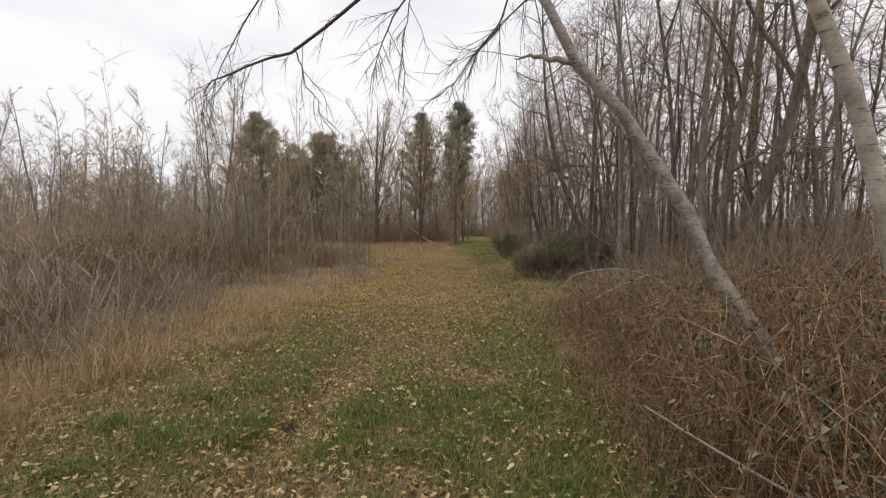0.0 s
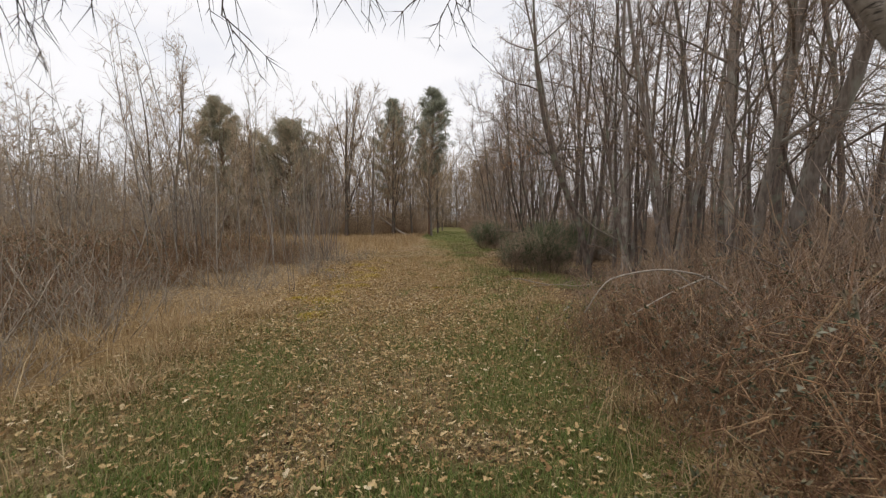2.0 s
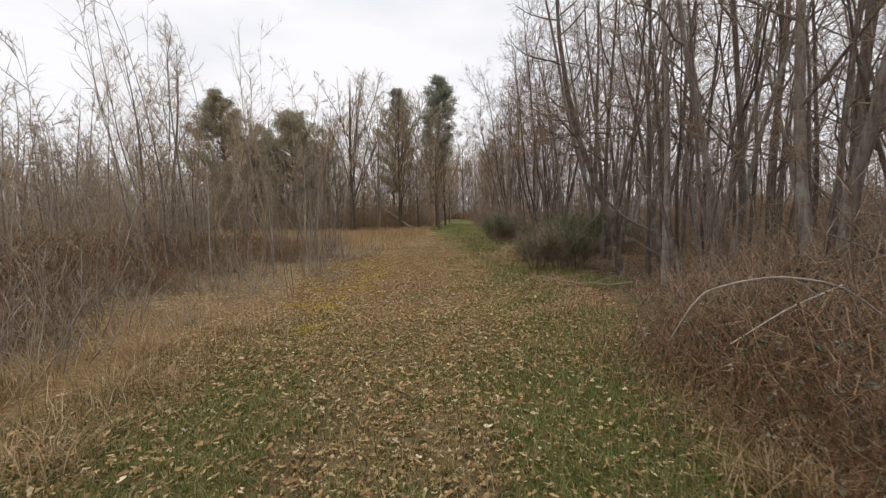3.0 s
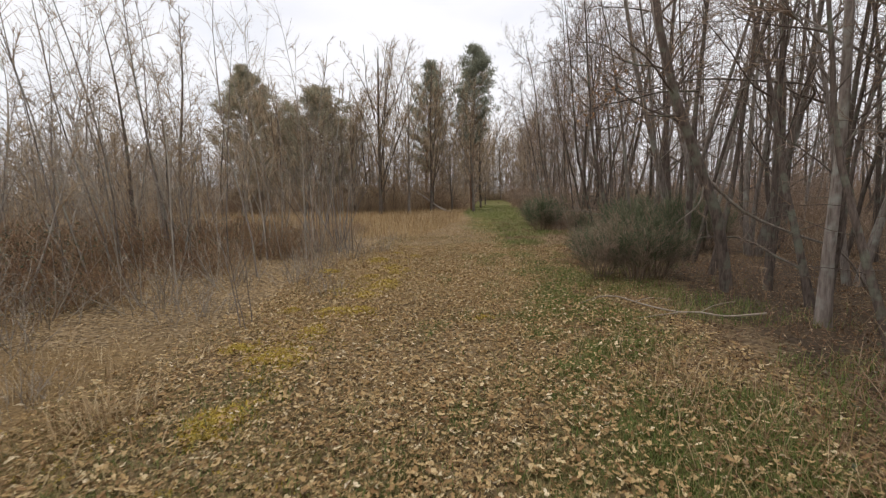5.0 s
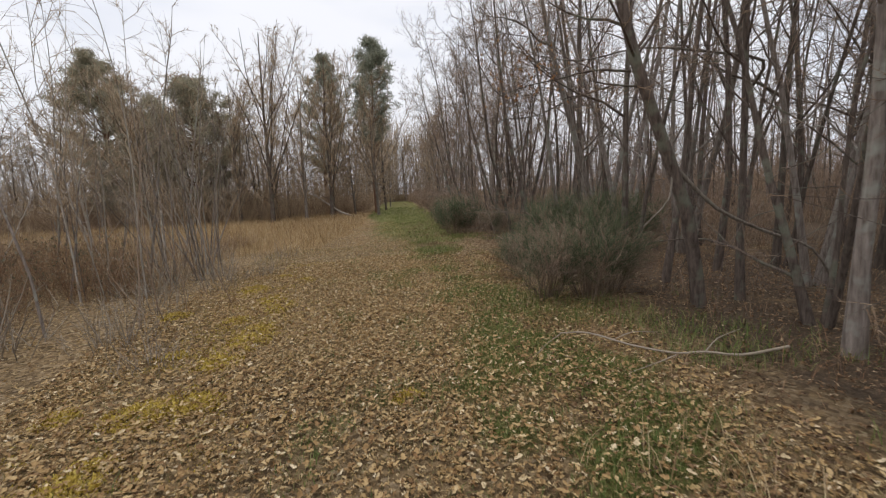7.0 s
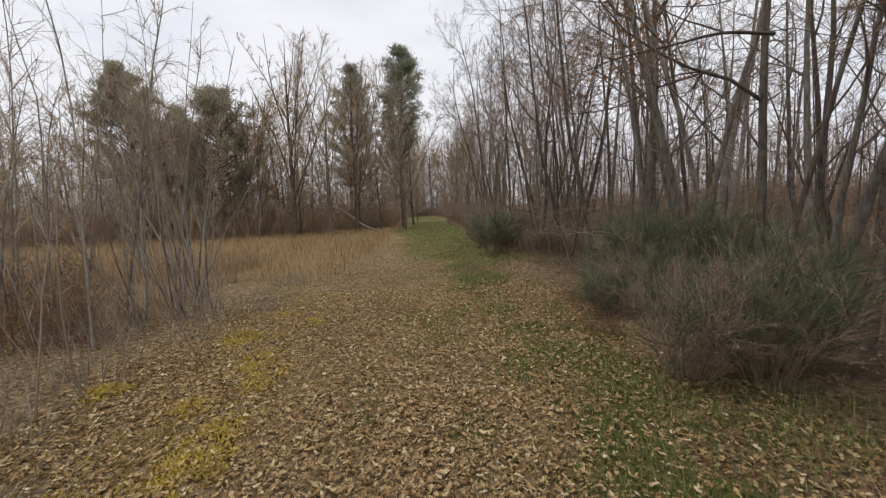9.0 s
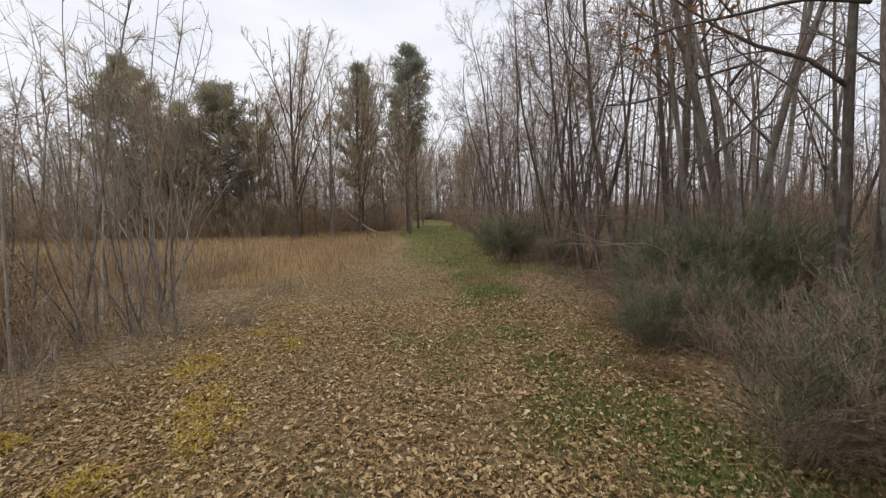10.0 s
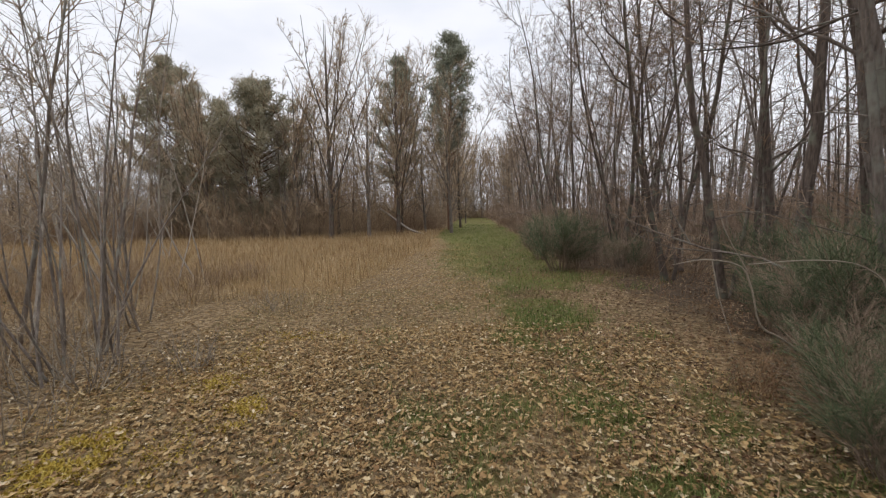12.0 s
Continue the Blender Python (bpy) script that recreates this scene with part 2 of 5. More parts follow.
class Tubes:
    """Tapered tubes along lines, joined into one mesh."""

    def __init__(self):
        self.lines, self.tips = {}, []

    def tip(self, p, d, length, r):
        """A straight twig that ends in a point."""
        self.tips.append((*p, *(p + d * length), r))

    def add(self, pts, radii, sides):
        self.lines.setdefault((len(pts), sides), []).append((pts, radii))

    def mesh(self, name, material):
        verts, faces, base = [], [], 0
        for (n, k), items in self.lines.items():
            p = np.array([i[0] for i in items], dtype=float)
            r = np.array([i[1] for i in items], dtype=float)
            d = np.gradient(p, axis=1)
            d /= np.linalg.norm(d, axis=2, keepdims=True) + 1e-9
            mean = p[:, -1] - p[:, 0]
            ref = np.where((np.abs(mean[:, 2:3]) > 0.8 * np.linalg.norm(mean, axis=1, keepdims=True)), np.array([[1.0, 0.13, 0]]), np.array([[0, 0.1, 1.0]]))
            u = np.cross(d, ref[:, None, :])
            u /= np.linalg.norm(u, axis=2, keepdims=True) + 1e-9
            v = np.cross(d, u)
            a = np.arange(k) * (2 * np.pi / k)
            ring = p[:, :, None] + r[:, :, None, None] * (u[:, :, None] * np.cos(a)[:, None] + v[:, :, None] * np.sin(a)[:, None])
            verts.append(ring.reshape(-1, 3))
            i, j, s = np.meshgrid(np.arange(len(items)), np.arange(n - 1), np.arange(k), indexing="ij")
            o = base + i * n * k + j * k
            t = (s + 1) % k
            faces.append(np.stack([o + s, o + t, o + k + t, o + k + s], -1).reshape(-1, 4))
            base += len(items) * n * k
        if self.tips:
            t = np.array(self.tips)
            p, q, r = t[:, :3], t[:, 3:6], t[:, 6:7]
            u = np.cross(q - p, np.array([[0.31, 0.57, 0.76]]))
            u /= np.linalg.norm(u, axis=1, keepdims=True) + 1e-9
            w = np.cross(q - p, u)
            w /= np.linalg.norm(w, axis=1, keepdims=True) + 1e-9
            verts.append(np.stack([p + r * u, p + r * (0.866 * w - 0.5 * u), p - r * (0.866 * w + 0.5 * u), q], 1).reshape(-1, 3))
            o = base + 4 * np.arange(len(t))
            tri = np.stack([np.stack([o, o + 1, o + 3], -1), np.stack([o + 1, o + 2, o + 3], -1), np.stack([o + 2, o, o + 3], -1)], 1).reshape(-1, 3)
            return mesh_of(name, np.concatenate(verts), ([np.concatenate(faces)] if faces else []) + [tri], material, True)
        return mesh_of(name, np.concatenate(verts), np.concatenate(faces), material, True)


def part(name, me, parent, label="", kind=""):
    ob = new(name, me)
    ob.parent = parent
    if kind:
        ob["kind"] = kind
    if label:
        ob["label"] = label
    return ob


def empty(name, label, category, group=""):
    return tagged(new(name), label, category, group)


TABLE = np.random.default_rng(5).random((64, 64))


def patch(x, y, scale, shift=0):
    """Soft random patches from 0 to 1, of that size in metres."""
    x, y = np.asarray(x, float) / scale + 7.3 + shift, np.asarray(y, float) / scale + 3.1 + 2 * shift
    i, j = np.floor(x).astype(int), np.floor(y).astype(int)
    fx, fy = x - i, y - j
    fx, fy = fx * fx * (3 - 2 * fx), fy * fy * (3 - 2 * fy)
    g = lambda a, b: TABLE[a % 64, b % 64]
    return (g(i, j) * (1 - fx) + g(i + 1, j) * fx) * (1 - fy) + (g(i, j + 1) * (1 - fx) + g(i + 1, j + 1) * fx) * fy


def step(v, lo, hi):
    t = np.clip((np.asarray(v, float) - lo) / (hi - lo), 0, 1)
    return t * t * (3 - 2 * t)


def trail_left(y):
    return -2.2 + 0.7 * step(y, 14, 24) + 0.055 * np.maximum(np.asarray(y, float) - 24, 0)


def trail_right(y):
    return 1.35 + 0.75 * step(y, 4, 20) + 0.06 * np.maximum(np.asarray(y, float) - 20, 0)


def height(x, y):
    x, y = np.asarray(x, float), np.asarray(y, float)
    near = 1 - step(np.hypot(x, y - 10), 60, 160)
    h = 0.05 * (patch(x, y, 1.1) - 0.5) + 0.1 * (patch(x, y, 4.0, 9) - 0.5) * step(np.abs(x + 0.2), 2.0, 4.0)
    rut = np.exp(-((x + 1.42 - 0.075 * y) / 0.2) ** 2) * (1 - step(y, 5.0, 7.5))
    ditch = np.exp(-((x - trail_left(y) + 0.15) / 0.3) ** 2) * step(y, 24, 28) * (1 - step(y, 44, 50))
    return near * h - 0.07 * rut - 0.06 * ditch


def green_at(x, y):
    inside = step(x, -3.6, -2.6) * (1 - step(x, trail_right(y) + 0.3 + 0.4 * step(y, 20, 26), trail_right(y) + 1.2 + 0.4 * step(y, 20, 26)))
    clump = step(0.55 * patch(x, y, 0.28, 3) + 0.45 * patch(x, y, 0.9, 21), 0.42, 0.62)
    start = (1 - step(y, 5.0, 9.5)) * (0.1 + (0.5 + 0.4 * (1 - step(y, 2.6, 4.6))) * clump) * (0.6 + 0.4 * step(x, -3.2, -2.2))
    side = 0.95 * np.exp(-((x - 0.9 - 0.045 * np.minimum(y, 22)) / 0.75) ** 2) * (0.2 + 0.95 * step(patch(x, y, 0.5, 4), 0.3, 0.7))
    mid = 0.45 * step(patch(x, y, 0.45, 6), 0.58, 0.82) * (1 - step(y, 18, 24)) * step(x, -1.2, -0.2)
    edge = 0.5 * np.exp(-((x + 2.0 - 0.02 * y) / 0.5) ** 2) * (1 - step(y, 9, 12)) * patch(x, y, 0.9, 7)
    far = step(y, 19, 28) * step(x, trail_left(y) + 0.3 - 1.0 * step(y, 32, 44), trail_left(y) + 2.0 - 1.6 * step(y, 32, 44)) * (0.5 + 0.5 * patch(x, y, 1.6, 12))
    rut = np.exp(-((x + 1.42 - 0.075 * y) / 0.2) ** 2) * (1 - step(y, 5.0, 7.0))
    return np.clip(inside * (start + side + mid + edge + far) * (1 - 0.9 * rut), 0, 1)


def straw_at(x, y):
    verge = (1 - step(x, -2.9, -2.0)) * step(x, -8.5, -6.0) * (1 - step(y, 8.0, 13.0)) * (0.2 + 0.8 * patch(x, y, 1.2, 8))
    meadow = step(y, 19, 25) * (1 - step(y, 50, 58)) * (1 - step(x, trail_left(y) - 0.5, trail_left(y) + 0.1 + 1.2 * step(y, 26, 34))) * step(x, -40, -26)
    right = 0.35 * step(x, trail_right(y), trail_right(y) + 0.6) * (1 - step(y, 7, 10)) * patch(x, y, 1.0, 2)
    return np.clip(verge + 0.9 * meadow + right, 0, 1)


def mud_shade_at(x, y):
    rut = np.exp(-((x + 1.42 - 0.075 * y) / 0.17) ** 2) * (1 - step(y, 5.0, 7.0))
    wet = np.exp(-(((x + 2.55) / 0.3) ** 2 + ((y - 15.2) / 0.35) ** 2))
    # the last term darkens the wood floor: leaf mould plus painted tree shade
    return np.clip(rut * (0.25 + 0.45 * patch(x, y, 0.5, 15)) + wet * 0.6 + (0.4 + 0.35 * patch(x, y, 1.5, 18)) * step(x, trail_right(y) + 0.1, trail_right(y) + 2.2) * step(y, 6, 9) * (1 - step(y, 60, 80)), 0, 1)


def leaf_at(x, y):
    g = green_at(x, y)
    trail = step(x, -3.4, -2.2) * (1 - step(x, 1.6, 2.4)) * (0.36 + 0.6 * step(y, 3.5, 10.0)) * (1 - 0.75 * step(y, 26, 40))
    woods = 0.6 * step(x, 1.2, 2.6) * step(y, 6.5, 10)
    left = 0.5 * (1 - step(x, -3.0, -2.4)) * step(y, 8, 11) * (1 - step(y, 20, 26))
    verge = 0.25 * (1 - step(x, -3.0, -2.4)) * (1 - step(y, 8, 11))
    rut = np.exp(-((x + 1.42 - 0.075 * y) / 0.24) ** 2) * (1 - step(y, 5.0, 7.0))
    return np.clip((trail + 0.45 * rut + woods + left + verge) * (1 - 0.55 * g) * (0.45 + 0.9 * patch(x, y, 0.9, 11)), 0, 1)


# ---------------------------------------------------------------- ground, one sheet to the horizon
def grown(start, first, ratio, end):
    out, d = [start], first
    while abs(out[-1]) < end:
        out.append(out[-1] + d)
        d *= ratio
    return out


gx = np.array(sorted([-v for v in grown(7.0, 0.2, 1.16, 900)] + list(np.arange(-6.8, 6.81, 0.2)) + grown(7.0, 0.2, 1.16, 900)))
gy = np.array(sorted([-v for v in grown(2.0, 0.2, 1.16, 900)] + list(np.arange(-1.8, 30.01, 0.2)) + grown(30.2, 0.2, 1.1, 900)))
GX, GY = np.meshgrid(gx, gy)
gv = np.stack([GX, GY, height(GX, GY)], -1).reshape(-1, 3)
ia, ja = np.meshgrid(np.arange(len(gx) - 1), np.arange(len(gy) - 1))
o = (ja * len(gx) + ia).ravel()
ground_mesh = mesh_of("ground", gv, np.stack([o, o + 1, o + len(gx) + 1, o + len(gx)], -1), M_GROUND, True)
cover = ground_mesh.color_attributes.new("cover", "FLOAT_COLOR", "POINT")
cv = np.stack([green_at(gv[:, 0], gv[:, 1]), straw_at(gv[:, 0], gv[:, 1]), mud_shade_at(gv[:, 0], gv[:, 1]), np.ones(len(gv))], -1)
cover.data.foreach_set("color", cv.astype(np.float32).ravel())
ground = tagged(new("ground", ground_mesh), "grassy woodland track with brown leaf litter and turf", "ground", kind="structure")


# ---------------------------------------------------------------- plants: how they grow
def unit(v):
    return v / (np.linalg.norm(v) + 1e-9)


def grow(rng, p, d, length, n, wobble, up=0.0):
    """A wandering line of n points from p towards d."""
    pts, d = [np.array(p, float)], unit(np.array(d, float))
    for _ in range(n - 1):
        d = unit(d + rng.normal(0, wobble, 3) + np.array([0, 0, up]))
        pts.append(pts[-1] + d * length / (n - 1))
    return np.array(pts)


def along(pts, f):
    s = f * (len(pts) - 1)
    i = min(int(s), len(pts) - 2)
    return pts[i] + (pts[i + 1] - pts[i]) * (s - i), unit(pts[i + 1] - pts[i])


def aside(rng, d, angle):
    """A way that leaves the way d by that angle in degrees, at random round it."""
    side = unit(np.cross(d, rng.normal(0, 1, 3)))
    a = radians(angle)
    return d * math.cos(a) + side * math.sin(a)


def dress(rng, twigs, pts, size, subs, fine, r, angle=45, up=0.03, droop=0.0, plain=False):
    """Side shoots and fine twigs along a limb."""
    for _ in range(subs):
        f = rng.uniform(0.15, 1.0)
        p, d = along(pts, f)
        ln = size * rng.uniform(0.5, 1.2) * (1.15 - 0.6 * f)
        sp = grow(rng, p, aside(rng, d, angle + rng.uniform(-15, 15)), ln, 2 if plain else 3, 0.14, up - droop)
        if plain:
            twigs.tip(p, unit(sp[1] - p), ln, r)
        else:
            twigs.add(sp, np.array([r, r * 0.75, r * 0.3]), 3)
        for _ in range(fine):
            q, e = along(sp, rng.uniform(0.1, 1.0))
            w = unit(aside(rng, e, 42 + rng.uniform(-15, 22)) + np.array([0, 0, up - droop]))
            twigs.tip(q, w, ln * rng.uniform(0.3, 0.65), r * 0.75)


def bare_tree(name, seed, tall, r, first, limbs, subs, fine, bark, twig_mat, label, reach=0.3, angle=60, up=0.05, fork=False, twig_r=0.009, lean=0.04, withered=0, plain=False, flare=0.5, group="woodland trees"):
    rng = np.random.default_rng(seed)
    root = empty(name, label, "tree", group)
    wood, twigs = Tubes(), Tubes()
    trunk = grow(rng, (0, 0, -0.15), (rng.normal(0, lean), rng.normal(0, lean), 1), tall, 11, 0.035, 0.02)
    t = np.linspace(0, 1, 11)
    rad = r * (1.0 - 0.88 * t) * (1 + flare * np.exp(-t * 26))
    wood.add(trunk, rad, 8)
    leaders = [(trunk, 1.0)]
    if fork:
        p, d = along(trunk, rng.uniform(0.1, 0.25))
        second = grow(rng, p, aside(rng, d, 20), tall * 0.72, 11, 0.05, 0.05)
        wood.add(second, r * 0.72 * (1.0 - 0.88 * t), 7)
        leaders.append((second, 0.72))
    leaves_at = []
    for k in range(limbs):
        f = first + (0.97 - first) * ((k + rng.uniform(0, 1)) / limbs)
        lead, share = leaders[k % len(leaders)]
        p, d = along(lead, f)
        ln = tall * reach * share * (1.25 - 0.85 * f) * rng.uniform(0.7, 1.25)
        lp = grow(rng, p, aside(rng, d, angle + rng.uniform(-14, 14)), ln, 5, 0.15, up)
        lr = max(r * (1 - 0.88 * f) * 0.32, twig_r * 1.5)
        wood.add(lp, lr * np.linspace(1, 0.25, 5), 4)
        dress(rng, twigs, lp, ln * 0.45, subs, fine, twig_r, 48, up * 0.5, plain=plain)
        leaves_at.append(lp)
    part("trunk", wood.mesh("trunk", bark), root)
    part("crown", twigs.mesh("crown", twig_mat), root)
    if withered:
        pts = np.array([along(leaves_at[rng.integers(len(leaves_at))], rng.uniform(0.3, 1))[0] + rng.normal(0, 0.25, 3) for _ in range(withered)])
        part("withered_leaves", leaf_mesh("withered_leaves", rng, pts, 0.07, M_WITHERED, flat=False), root, "orange-brown withered leaves", "stuff")
    return root


def wood_tree(name, seed, tall, r, stems, bark, twig_mat, label, lean=0.1, low=0.14, limbs=15, subs=6, fine=4, spread=0.3, twig_r=0.0055, withered=0):
    """A woodland tree: one or more crooked stems that part again and again into steep limbs, with thin level branches below."""
    rng = np.random.default_rng(seed)
    root = empty(name, label, "tree", "woodland trees")
    wood, twigs, spots = Tubes(), Tubes(), []
    turn = rng.uniform(0, 6.28)
    for k in range(stems):
        a = turn + 6.28 * k / stems + rng.uniform(-0.5, 0.5)
        out = lean * rng.uniform(0.5, 1.3) * (1 if stems == 1 else 1.5)
        h = tall * (1.0 if k == 0 else rng.uniform(0.7, 0.95))
        rr = r * (1.0 if k == 0 else rng.uniform(0.5, 0.85))
        foot = (0.0, 0.0, -0.15) if stems == 1 else (rr * 1.3 * math.cos(a), rr * 1.3 * math.sin(a), -0.15)
        stem = grow(rng, foot, (out * math.cos(a), out * math.sin(a), 1), h, 13, 0.05, 0.025)
        t = np.linspace(0, 1, 13)
        wood.add(stem, rr * (1.0 - 0.9 * t ** 0.9) * (1 + 0.35 * np.exp(-t * 30)), 8)
        for j in range(max(4, limbs // (1 if k == 0 else 2))):
            f = low + (0.95 - low) * ((j + rng.uniform(0, 1)) / max(4, limbs // (1 if k == 0 else 2)))
            p, d = along(stem, f)
            thin = f < 0.6 and rng.uniform() < (0.65 if f < 0.32 else 0.35)
            ln = h * spread * (rng.uniform(0.4, 0.85) if thin else (1.3 - 0.9 * f) * rng.uniform(0.7, 1.25))
            way = aside(rng, d, rng.uniform(65, 95) if thin else rng.uniform(32, 72))
            limb = grow(rng, p, way, ln, 7, 0.16, 0.0 if thin else 0.045)
            lr = max(0.008, rr * (1 - 0.85 * f) * (0.14 if thin else rng.uniform(0.3, 0.55)))
            wood.add(limb, lr * np.linspace(1, 0.2, 7), 5)
            spots.append(limb)
            dress(rng, twigs, limb, ln * 0.3, subs // 2, fine, twig_r, 50, 0.01)
            if thin:
                continue
            for _ in range(3):
                q, e = along(limb, rng.uniform(0.2, 0.8))
                sub = grow(rng, q, aside(rng, e, rng.uniform(30, 55)), ln * rng.uniform(0.35, 0.65), 5, 0.16, 0.04)
                wood.add(sub, max(0.006, lr * 0.42) * np.linspace(1, 0.3, 5), 4)
                dress(rng, twigs, sub, ln * 0.24, subs, fine, twig_r, 48, 0.02)
    part("trunk", wood.mesh("trunk", bark), root)
    part("crown", twigs.mesh("crown", twig_mat), root)
    if withered:
        pts = np.array([along(spots[rng.integers(len(spots))], rng.uniform(0.3, 1))[0] + rng.normal(0, 0.22, 3) for _ in range(withered)])
        part("withered_leaves", leaf_mesh("withered_leaves", rng, pts, 0.075, M_WITHERED, flat=False), root, "orange-brown withered leaves", "stuff")
    return root


def broom_bush(name, seed, tall, wide, stems, label, green=0.6):
    """A broom: brown bare stems fanning from the foot, fine green switches tufted over their upper halves."""
    rng = np.random.default_rng(seed)
    root = empty(name, label, "bush", "broom bushes")
    dry, fresh = Tubes(), Tubes()
    for k in range(stems):
        a, q = rng.uniform(0, 6.28), math.sqrt(rng.uniform(0, 1))
        foot = (0.14 * wide * q * math.cos(a), 0.14 * wide * q * math.sin(a), -0.05)
        h = tall * rng.uniform(0.62, 1.05) * (1 - 0.22 * q)
        st = grow(rng, foot, (0.55 * wide / tall * q * math.cos(a), 0.55 * wide / tall * q * math.sin(a), 1), h, 6, 0.1, 0.0)
        if k < 8:
            t = Tubes()
            t.add(st, np.linspace(0.011, 0.003, 6), 5)
            part("stem", t.mesh("stem", M_BROOM_DRY), root)
        else:
            dry.add(st, np.linspace(0.006, 0.002, 6), 3)
        mine = fresh if rng.uniform() < green else dry
        for _ in range(9):
            p, d = along(st, rng.uniform(0.2, 0.7))
            dry.tip(p, aside(rng, d, rng.uniform(20, 65)), rng.uniform(0.12, 0.4), 0.0022)
        for _ in range(13):
            p, d = along(st, rng.uniform(0.36, 0.92))
            sp = grow(rng, p, aside(rng, d, rng.uniform(20, 50)), tall * rng.uniform(0.14, 0.26), 3, 0.12, 0.03)
            mine.add(sp, np.array([0.003, 0.0025, 0.001]), 3)
            for _ in range(11):
                p2, d2 = along(sp, rng.uniform(0.05, 1.0))
                mine.tip(p2, aside(rng, d2, rng.uniform(12, 50)), rng.uniform(0.08, 0.22), 0.0024)
    part("brushwood", dry.mesh("brushwood", M_BROOM_DRY), root, "dry brown broom twigs", "stuff")
    part("foliage", fresh.mesh("foliage", M_BROOM), root, "fine dull green broom switches", "stuff")
    return root


def upright_tree(name, seed, tall, r, leaders, bark, twig_mat, label, twig_r=0.018):
    """A tree that parts low into many steep leaders."""
    rng = np.random.default_rng(seed)
    root = empty(name, label, "tree", "woodland trees")
    wood, twigs = Tubes(), Tubes()
    trunk = grow(rng, (0, 0, -0.15), (0.02, 0, 1), tall * 0.9, 11, 0.025, 0.02)
    wood.add(trunk, r * np.linspace(1.15, 0.1, 11), 8)
    for k in range(leaders):
        p, d = along(trunk, rng.uniform(0.1, 0.6))
        ln = (tall - p[2]) * rng.uniform(0.6, 0.95)
        lp = grow(rng, p, aside(rng, d, rng.uniform(18, 34)), ln, 7, 0.07, 0.05)
        wood.add(lp, np.linspace(r * 0.28, 0.012, 7), 4)
        dress(rng, twigs, lp, ln * 0.24, 14, 9, twig_r, 38, 0.08, plain=True)
    for k in range(10):
        p, d = along(trunk, rng.uniform(0.08, 0.35))
        lp = grow(rng, p, aside(rng, d, 60), tall * rng.uniform(0.1, 0.2), 4, 0.12, 0.02)
        wood.add(lp, np.linspace(0.02, 0.008, 4), 4)
        dress(rng, twigs, lp, tall * 0.07, 8, 6, twig_r, 45, 0.02, plain=True)
    part("trunk", wood.mesh("trunk", bark), root)
    part("crown", twigs.mesh("crown", twig_mat), root)
    return root


def leaf_mesh(name, rng, pts, size, material, flat=True, lobed=False):
    """Curled leaves, one at each point."""
    n = len(pts)
    if lobed:
        tt, ww = np.array([0.0, 0.25, 0.45, 0.7, 1.0]), np.array([0.03, 0.2, 0.13, 0.3, 0.06])
    else:
        tt, ww = np.array([0.0, 0.55, 1.0]), np.array([0.0, 0.3, 0.0])
    m = len(tt)
    curl = rng.uniform(-0.1, 0.5, n)[:, None]
    fold = rng.uniform(0.0, 0.8, n)[:, None]
    ln = size * rng.uniform(0.6, 1.35, n)[:, None]
    mid = np.stack([ln * (tt - 0.5), 0 * ln * tt, ln * curl * (tt - 0.5) ** 2 * 1.6], -1)
    wid = ln * ww * rng.uniform(0.75, 1.25, n)[:, None]
    lift = wid * fold
    left = mid + np.stack([0 * wid, wid, lift], -1)
    right = mid + np.stack([0 * wid, -wid, lift], -1)
    v = np.concatenate([left, mid, right], 1)
    yaw = rng.uniform(0, 2 * np.pi, n)
    tilt = rng.normal(0, 0.3 if flat else 1.2, n)
    roll = rng.normal(0, 0.3 if flat else 1.2, n)
    cy, sy, ct, st, cr, sr = np.cos(yaw), np.sin(yaw), np.cos(tilt), np.sin(tilt), np.cos(roll), np.sin(roll)
    x, y, z = v[..., 0], v[..., 1], v[..., 2]
    y, z = y * cr[:, None] - z * sr[:, None], y * sr[:, None] + z * cr[:, None]
    x, z = x * ct[:, None] + z * st[:, None], -x * st[:, None] + z * ct[:, None]
    x, y = x * cy[:, None] - y * sy[:, None], x * sy[:, None] + y * cy[:, None]
    v = np.stack([x, y, z], -1) + np.asarray(pts)[:, None, :]
    if not lobed:
        v = v[:, [1, 3, 5, 7]]
        tri = np.array([[1, 0, 2], [0, 3, 2]])
        return mesh_of(name, v, (tri[None] + (np.arange(n) * 4)[:, None, None]).reshape(-1, 3), material)
    i = np.arange(m - 1)
    quad = np.concatenate([np.stack([i, i + 1, m + i + 1, m + i], -1), np.stack([m + i, m + i + 1, 2 * m + i + 1, 2 * m + i], -1)])
    faces = (quad[None] + (np.arange(n) * 3 * m)[:, None, None]).reshape(-1, 4)
    return mesh_of(name, v, faces, material, True)


